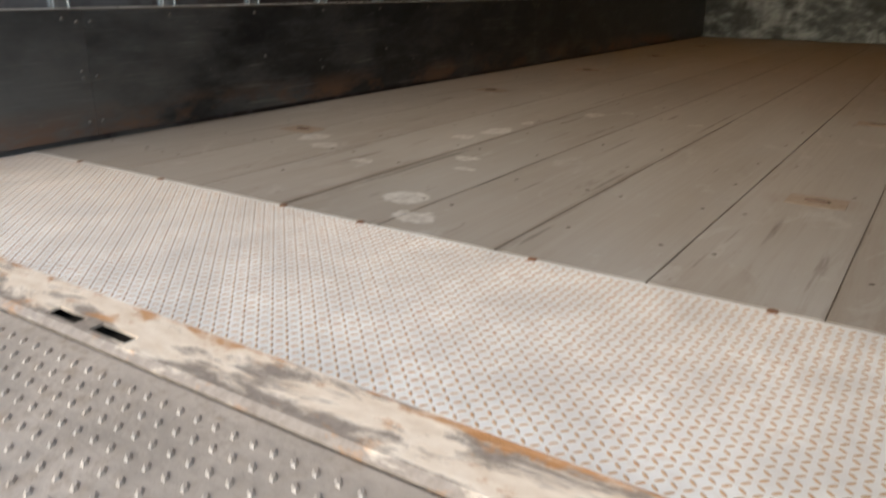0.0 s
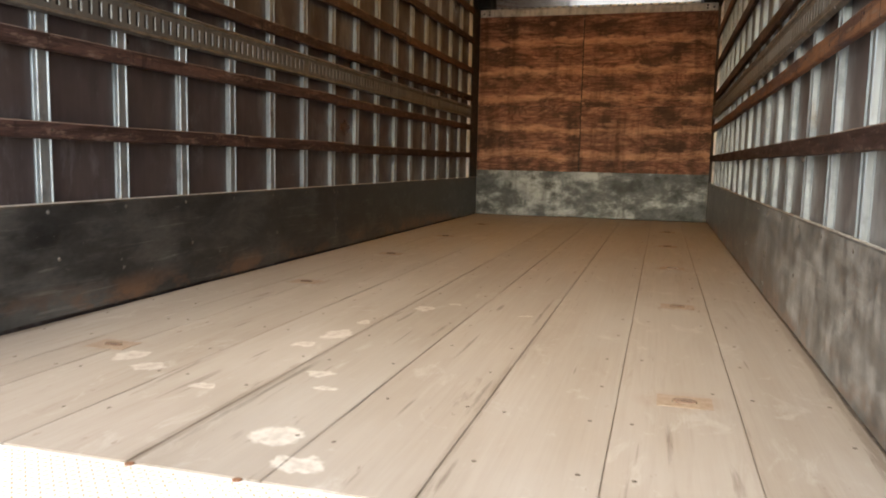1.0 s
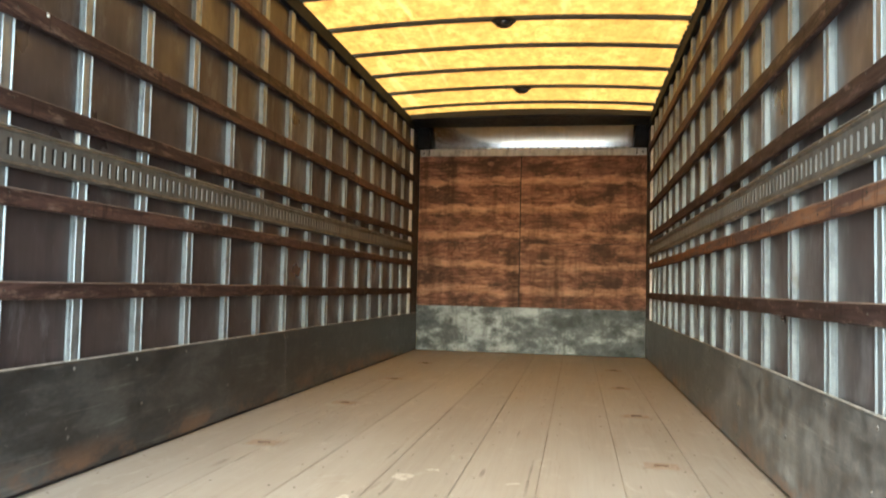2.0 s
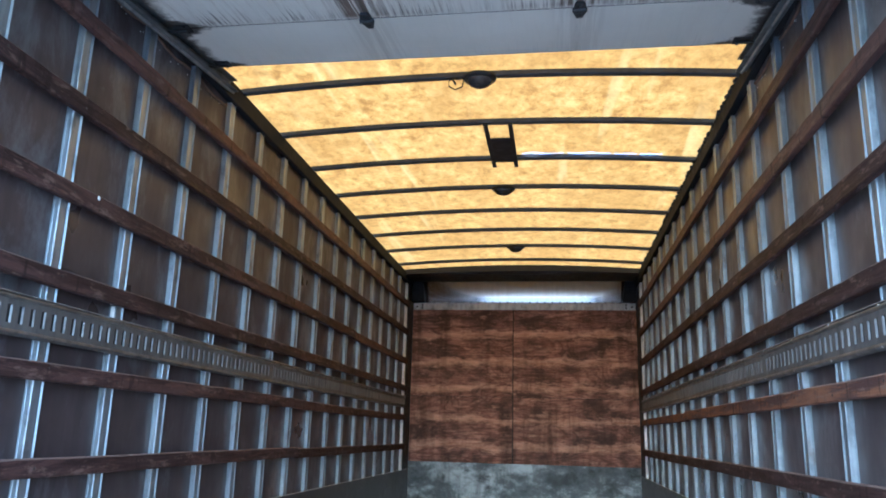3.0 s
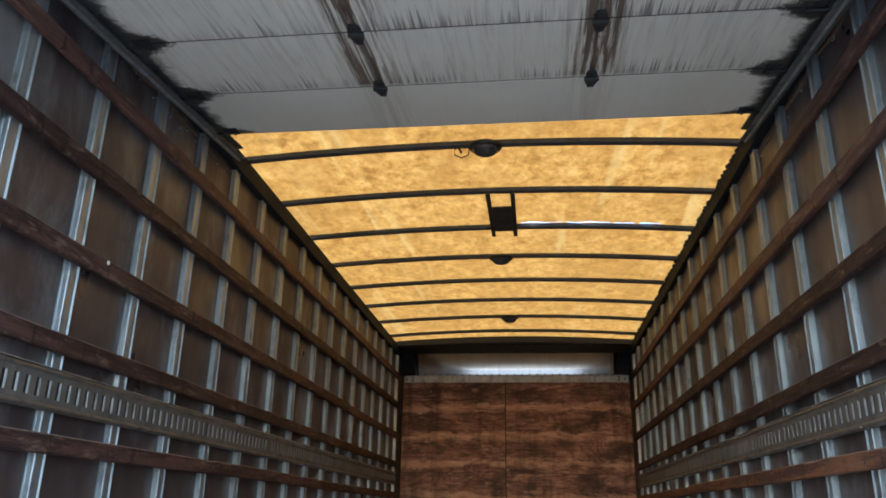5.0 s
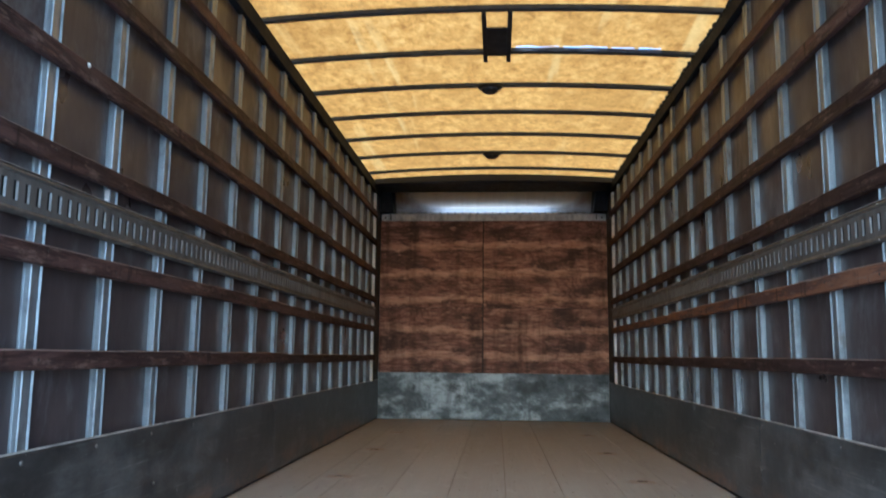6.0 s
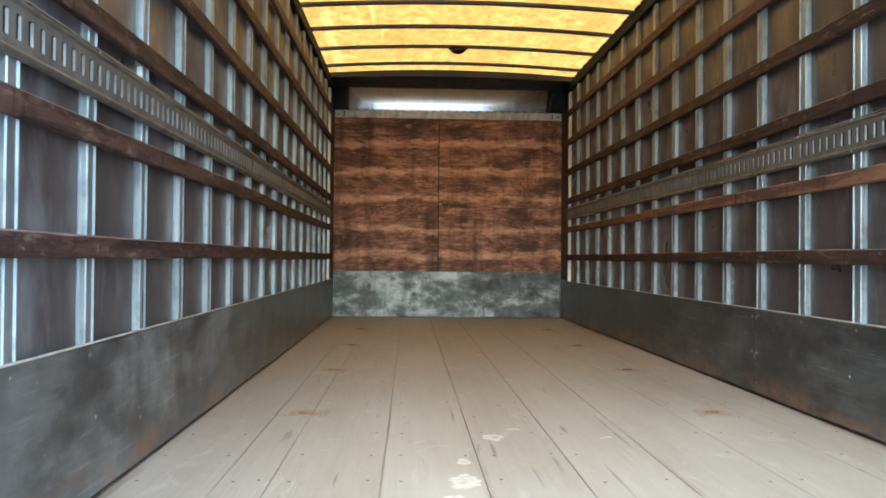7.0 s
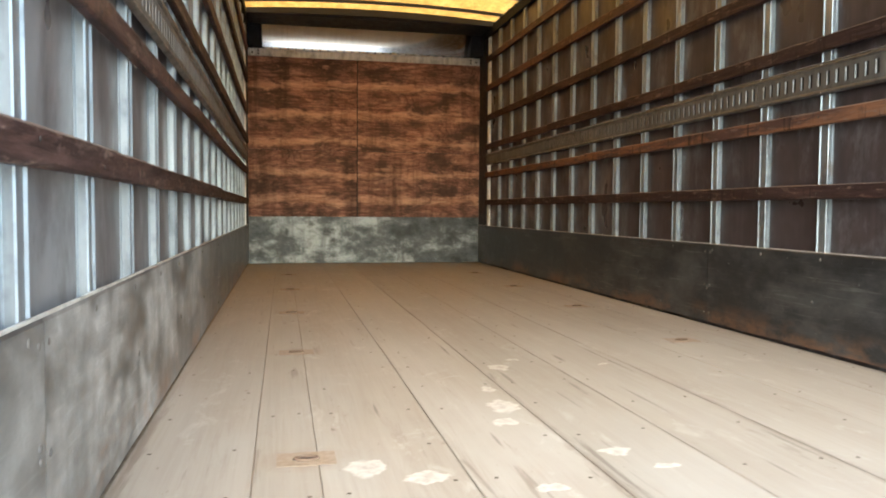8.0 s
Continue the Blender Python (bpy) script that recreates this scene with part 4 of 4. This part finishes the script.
# ---- overhead door, rolled up under the roof ----
DOOR_SLOPE, DOOR_END, DOOR_PITCH = 0.10, 1.765, 0.42


def door_z(y):
    return 2.388 - DOOR_SLOPE * (DOOR_END - y)


door = tagged(new("roll_up_door"), "open white roll-up door with greasy streaks, stored under the roof", "door")
for k in range(5):
    y1 = DOOR_END - DOOR_PITCH * k - 0.003
    y0 = y1 - DOOR_PITCH + 0.010
    b = bmesh.new()
    loft(b, [[Vector((x, y, z)) for y, z in ((y0, door_z(y0)), (y1, door_z(y1)), (y1, door_z(y1) + 0.018), (y0, door_z(y0) + 0.018))] for x in (-1.155, 1.165)])
    part("door_panel", b, M_DOOR, door, "white painted panel streaked with grease")

    if k:
        yb = y1 + 0.003
        # black strip set in the seam draws the shade of the gap
        part("seam_strip", one_box(-1.15, 1.15, yb - 0.0026, yb + 0.0066, door_z(yb) + 0.003, door_z(yb) + 0.012), M_BLACK, door, "black strip filling the seam as its shade")


def hinge(x, y):
    b = bmesh.new()
    z = door_z(y)
    prof = [(-0.014, -0.055), (0.014, -0.055), (0.022, -0.028), (0.020, 0.0), (0.025, 0.020), (0.011, 0.070), (-0.011, 0.070), (-0.025, 0.020), (-0.020, 0.0), (-0.022, -0.028)]
    loft(b, [[Vector((x + p, y + q, z - 0.0015 - h + DOOR_SLOPE * q)) for p, q in prof] for h in (0.0, 0.010)])
    rod(b, [(x - 0.027, y, z - 0.012), (x + 0.027, y, z - 0.012)], 0.009, 8)
    for q in (-0.036, 0.042):
        dome(b, (x, y + q, z - 0.011 + DOOR_SLOPE * q), (0, 0, -1), 0.009, 0.006, 8)
    return part("hinge", b, M_BLACK, door, "black greasy hinge")


def roller(s, y):
    b = bmesh.new()
    z = door_z(y)
    box(b, *sorted((s * 1.085, s * 1.15)), y - 0.028, y + 0.028, z - 0.006, z - 0.001, bevel=0.001)
    rod(b, [(s * 1.095, y, z - 0.014), (s * 1.19, y, z - 0.014)], 0.006, 8)
    for q in (-0.022, 0.022):
        dome(b, (s * 1.105, y + q, z - 0.006), (0, 0, -1), 0.009, 0.006, 8)
    return part("roller", b, M_BLACK, door, "black roller bracket")


for k in range(5):
    y = DOOR_END - DOOR_PITCH * k if k else DOOR_END - 0.045
    if k:
        for x in (-0.358, 0.456):
            hinge(x, y)
    for s in (-1, 1):
        roller(s, y)

for s in (-1, 1):
    t = bmesh.new()
    y0, y1 = -0.45, 1.98
    prof = [(1.150, -0.040), (1.153, -0.043), (1.196, -0.043), (1.200, -0.036), (1.200, 0.016), (1.165, 0.020), (1.165, 0.016), (1.195, 0.012), (1.195, -0.038), (1.156, -0.038)]
    loft(t, [[Vector((s * x, y, door_z(y) + z)) for x, z in prof] for y in (y0, y1)])
    # flange out to the wall, added to keep roof light off the panel
    light_stop = [(1.163, 0.017), (PANEL - 0.002, 0.017), (PANEL - 0.002, 0.021), (1.163, 0.021)]
    loft(t, [[Vector((s * x, y, door_z(y) + z)) for x, z in light_stop] for y in (y0 - 0.2, y1)])
    track = tagged(mesh_object("door_track", t, M_GUIDE), "dark steel door track under the roof rail", "door track", "door tracks")
    e = bmesh.new()
    rod(e, [(s * 1.176, y, door_z(y) - 0.046) for y in (y0, 0.5, 1.2, y1)], 0.006, 8)
    part("track_lip", e, M_POST, track, "worn bright lip")
    for k in range(6):
        y = y0 + 0.2 + 0.42 * k
        h = one_box(*sorted((s * 1.198, s * 1.215)), y - 0.02, y + 0.02, door_z(y) - 0.02, 2.43, bevel=0.001)
        part("hanger", h, M_RAIL, track)

# ---- rear frame, sill, tread plate and lift gate ----
rear = tagged(new("rear_frame"), "steel frame round the open rear doorway", "door frame", kind="structure")
for s in (-1, 1):
    part("side_post", one_box(*sorted((s * 1.17, s * 1.285)), REAR, REAR + 0.11, -0.09, 2.47, bevel=0.006), M_RAIL, rear)
part("header", one_box(-1.17, 1.17, REAR, REAR + 0.11, 2.26, 2.47, bevel=0.006), M_RAIL, rear)

tread = tagged(mesh_object("tread_plate", one_box(-1.215, 1.215, -0.562, -0.002, -0.03, -0.0008, bevel=0.002), M_PLATE), "worn pale metal tread plate at the doorway", "tread plate", kind="structure")


def lug_shape(length, width, height, turn):
    verts, faces = [], []
    for u, v, w in ((-1, 0, 0), (-0.5, -0.8, 0), (0.5, -0.8, 0), (1, 0, 0), (0.5, 0.8, 0), (-0.5, 0.8, 0), (-0.62, 0, 1), (-0.3, -0.35, 1), (0.3, -0.35, 1), (0.62, 0, 1), (0.3, 0.35, 1), (-0.3, 0.35, 1)):
        p, q = u * length / 2, v * width / 2
        verts.append((p * math.cos(turn) - q * math.sin(turn), p * math.sin(turn) + q * math.cos(turn), w * height))
    for k in range(6):
        faces.append((k, (k + 1) % 6, 6 + (k + 1) % 6, 6 + k))
    faces.append(tuple(range(6, 12)))
    return verts, faces


def lay_lugs(parent, material, x0, x1, y0, y1, pitch, size, z, near, turns):
    """Raised lugs at the given angles in turn; those in the stretch near (x0, x1, y0, y1) one by one, the rest joined."""
    shapes = [lug_shape(*size, radians(a)) for a in turns]
    single = []
    for verts, faces in shapes:
        me = bpy.data.meshes.new("lug")
        me.from_pydata(verts, [], faces)
        me.materials.append(material)
        single.append(me)
    rest_v, rest_f = [], []
    for j in range(int((y1 - y0) / pitch) + 1):
        for i in range(int((x1 - x0) / pitch) + 1):
            x, y, k = x0 + i * pitch, y0 + j * pitch, (i + j) % 2
            if near[0] < x < near[1] and near[2] < y < near[3]:
                ob = new("lug", single[k])
                ob.parent = parent
                ob.location = (x, y, z)
            else:
                verts, faces = shapes[k]
                base = len(rest_v)
                rest_v += [(x + p, y + q, z + r) for p, q, r in verts]
                rest_f += [tuple(base + f for f in face) for face in faces]
    me = bpy.data.meshes.new("lug_field")
    me.from_pydata(rest_v, [], rest_f)
    me.materials.append(material)
    ob = new("lug_field", me)
    ob.parent = parent
    tagged(ob, "raised tread lugs", kind="stuff")


lay_lugs(tread, M_LUG, -1.20, 1.20, -0.552, -0.012, 0.0152, (0.0142, 0.0058, 0.0010), -0.0008, (0.10, 0.37, -0.56, -0.30), (45, -45))
nail = part("screw", dome(bmesh.new(), (0, 0, 0), (0, 0, 1), 0.010, 0.003, 8), M_RUST, tread, "rusty screw head")
nail.location = (-0.98, -0.006, 0.0)
for x in (-0.62, -0.18, 0.048, 0.462, 0.888, 1.12):
    again(nail, (x, -0.006, 0.0), tread)

xs = [-1.25, -0.75, -0.046, 0.028, 0.064, 0.150, 0.75, 1.25]
ys = [REAR, -0.664, -0.655, -0.631, -0.600, -0.564]
sill = tagged(mesh_object("sill", holed_sheet(xs, ys, lambda i, j: j == 2 and i in (2, 4), lambda u, v: Vector((u, v, 0.002 - (0.008 if v < -0.67 else 0))), 0.004, (0, 0, -1)), M_SILL), "rusty cream-painted steel rear sill with two slots", "sill", kind="structure")
# black block under the sheet, putting the shade into the slots
part("beam", one_box(-1.25, 1.25, REAR + 0.002, -0.565, -0.30, -0.022), M_DARK, sill, "black block as the shade below the slots")

gate = tagged(new("lift_gate"), "worn steel lift-gate platform at the truck's tail", "lift gate")
part("platform", one_box(-1.15, 1.15, -2.25, REAR - 0.003, -0.075, -0.008, bevel=0.004), M_GATE, gate, "grey-brown steel tread platform")
lay_lugs(gate, M_WORN, -1.13, 1.13, -2.2, REAR - 0.02, 0.0315, (0.0215, 0.0112, 0.0034), -0.008, (0.0, 0.80, -1.0, REAR), (-42, -48))
for s in (-1, 1):
    part("lift_arm", one_box(*sorted((s * 0.62, s * 0.70)), -1.2, REAR - 0.02, -0.22, -0.076, bevel=0.006), M_RAIL, gate)

# ---- planks, their screws and the floor anchors ----
SEAMS = [-HALF - 0.004, -0.942, -0.800, -0.487, -0.193, 0.090, 0.376, 0.679, 0.963, HALF + 0.004]
for k, (a, b) in enumerate(zip(SEAMS, SEAMS[1:])):
    rings = []
    count = 110
    for i in range(count + 1):
        y = 0.003 + (FRONT - 0.012) * i / count

        def edge(x, which):
            wob = 0.0016 * noise.noise(Vector((y * 2.3, x * 9, 1))) + 0.0012 * noise.noise(Vector((y * 11, x * 9, 4)))
            chip = max(0, noise.noise(Vector((y * 3.1, x * 5, 8 + which))) - 0.34) * 0.013
            return wob, chip

        (wa, ca), (wb, cb) = edge(a, 1), edge(b, 2)
        ga, gb = 0.0010 + wa * 0.5, 0.0010 - wb * 0.5
        za = 0.0008 * noise.noise(Vector((k * 5, y * 0.7, 0)))
        rings.append([Vector(p) for p in ((a + ga, y, -0.008), (a + ga, y, za - 0.0018 - ca * 0.3), (a + ga + 0.0009 + ca, y, za), (b - gb - 0.0009 - cb, y, za), (b - gb, y, za - 0.0018 - cb * 0.3), (b - gb, y, -0.008))])
    part("plank", loft(bmesh.new(), rings), M_FLOOR, floor)

far = bmesh.new()
rng = random.Random(9)
shape = part("screw", dome(bmesh.new(), (0, 0, 0), (0, 0, 1), 0.0055, 0.0007, 7), M_NAIL, floor)
shape.location = (SEAMS[1] - 0.06, 0.235, 0.0003)
for j in range(24):
    y = 0.235 + 0.297 * j
    for a, b in zip(SEAMS, SEAMS[1:]):
        for f in ((a + 0.050, b - 0.045) if b - a > 0.2 else (a + 0.03, b - 0.035)):
            at = (f + rng.uniform(-0.010, 0.010), y + rng.uniform(-0.02, 0.02), 0.0003)
            if rng.random() > 0.6:
                continue
            if y < 4.6:
                again(shape, at, floor)
            else:
                dome(far, at, (0, 0, 1), 0.006, 0.0007, 7)
tagged(mesh_object("screw_field", far, M_NAIL, floor), "dark screw heads in the planks", kind="stuff")


def floor_anchor(x, y):
    """A flush pan with a ring in its slot."""
    a = new("floor_anchor")
    a.location = (x, y, 0.0006)
    us, vs = [-0.066, -0.030, -0.020, 0.020, 0.030, 0.066], [-0.046, -0.015, -0.008, 0.008, 0.015, 0.046]
    part("pan", holed_sheet(us, vs, lambda i, j: (j == 2 and i in (1, 2, 3)) or (j in (1, 3) and i == 2), lambda u, v: Vector((u, v, 0.0014)), 0.0012, (0, 0, -1)), M_PAN, a, "rust-stained flush pan")
    # flat black sheet, painting the shade of a deeper recess
    part("recess", one_box(-0.034, 0.034, -0.018, 0.018, 0.0000, 0.0006), M_DARK, a, "flat black sheet as the shade of the recess")
    ring = rod(bmesh.new(), [(0.026 * math.cos(t), 0.0125 * math.sin(t), 0.0024) for t in [2 * math.pi * i / 18 for i in range(19)]], 0.0034, 6)
    part("ring", ring, M_BEAD, a, "rusty ring lying in the slot")
    return tagged(a, "rusty flush cargo anchor in the plank floor", "floor anchor", "floor anchors")


def pan_metal():
    n = Nodes("rust_stained_pan", 0.6, 0.1)
    f = n.noise(n.stretch((60, 60, 60)), 1.0, 4)
    return n.done(n.ramp(f, (0.35, (0.28, 0.208, 0.150)), (0.65, (0.35, 0.283, 0.220))), 0.6)


M_PAN = pan_metal()
anchor = floor_anchor(0.839, 0.746)
for x, y in ((0.846, 2.074), (0.841, 3.291), (0.823, 4.506), (0.83, 5.72), (-0.826, 0.746), (-0.826, 2.068), (-0.830, 3.256), (-0.828, 4.49), (-0.83, 5.72)):
    copy_thing(anchor, pose(x, y, 0.0006))

# black strips drawing the shaded slits where the front plate stops short of the planks
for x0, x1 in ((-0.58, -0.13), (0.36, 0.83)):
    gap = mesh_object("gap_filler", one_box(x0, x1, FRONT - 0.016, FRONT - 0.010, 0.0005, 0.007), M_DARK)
    tagged(gap, "black strip drawn as a shaded slit under the kick plate", "trim", kind="structure")
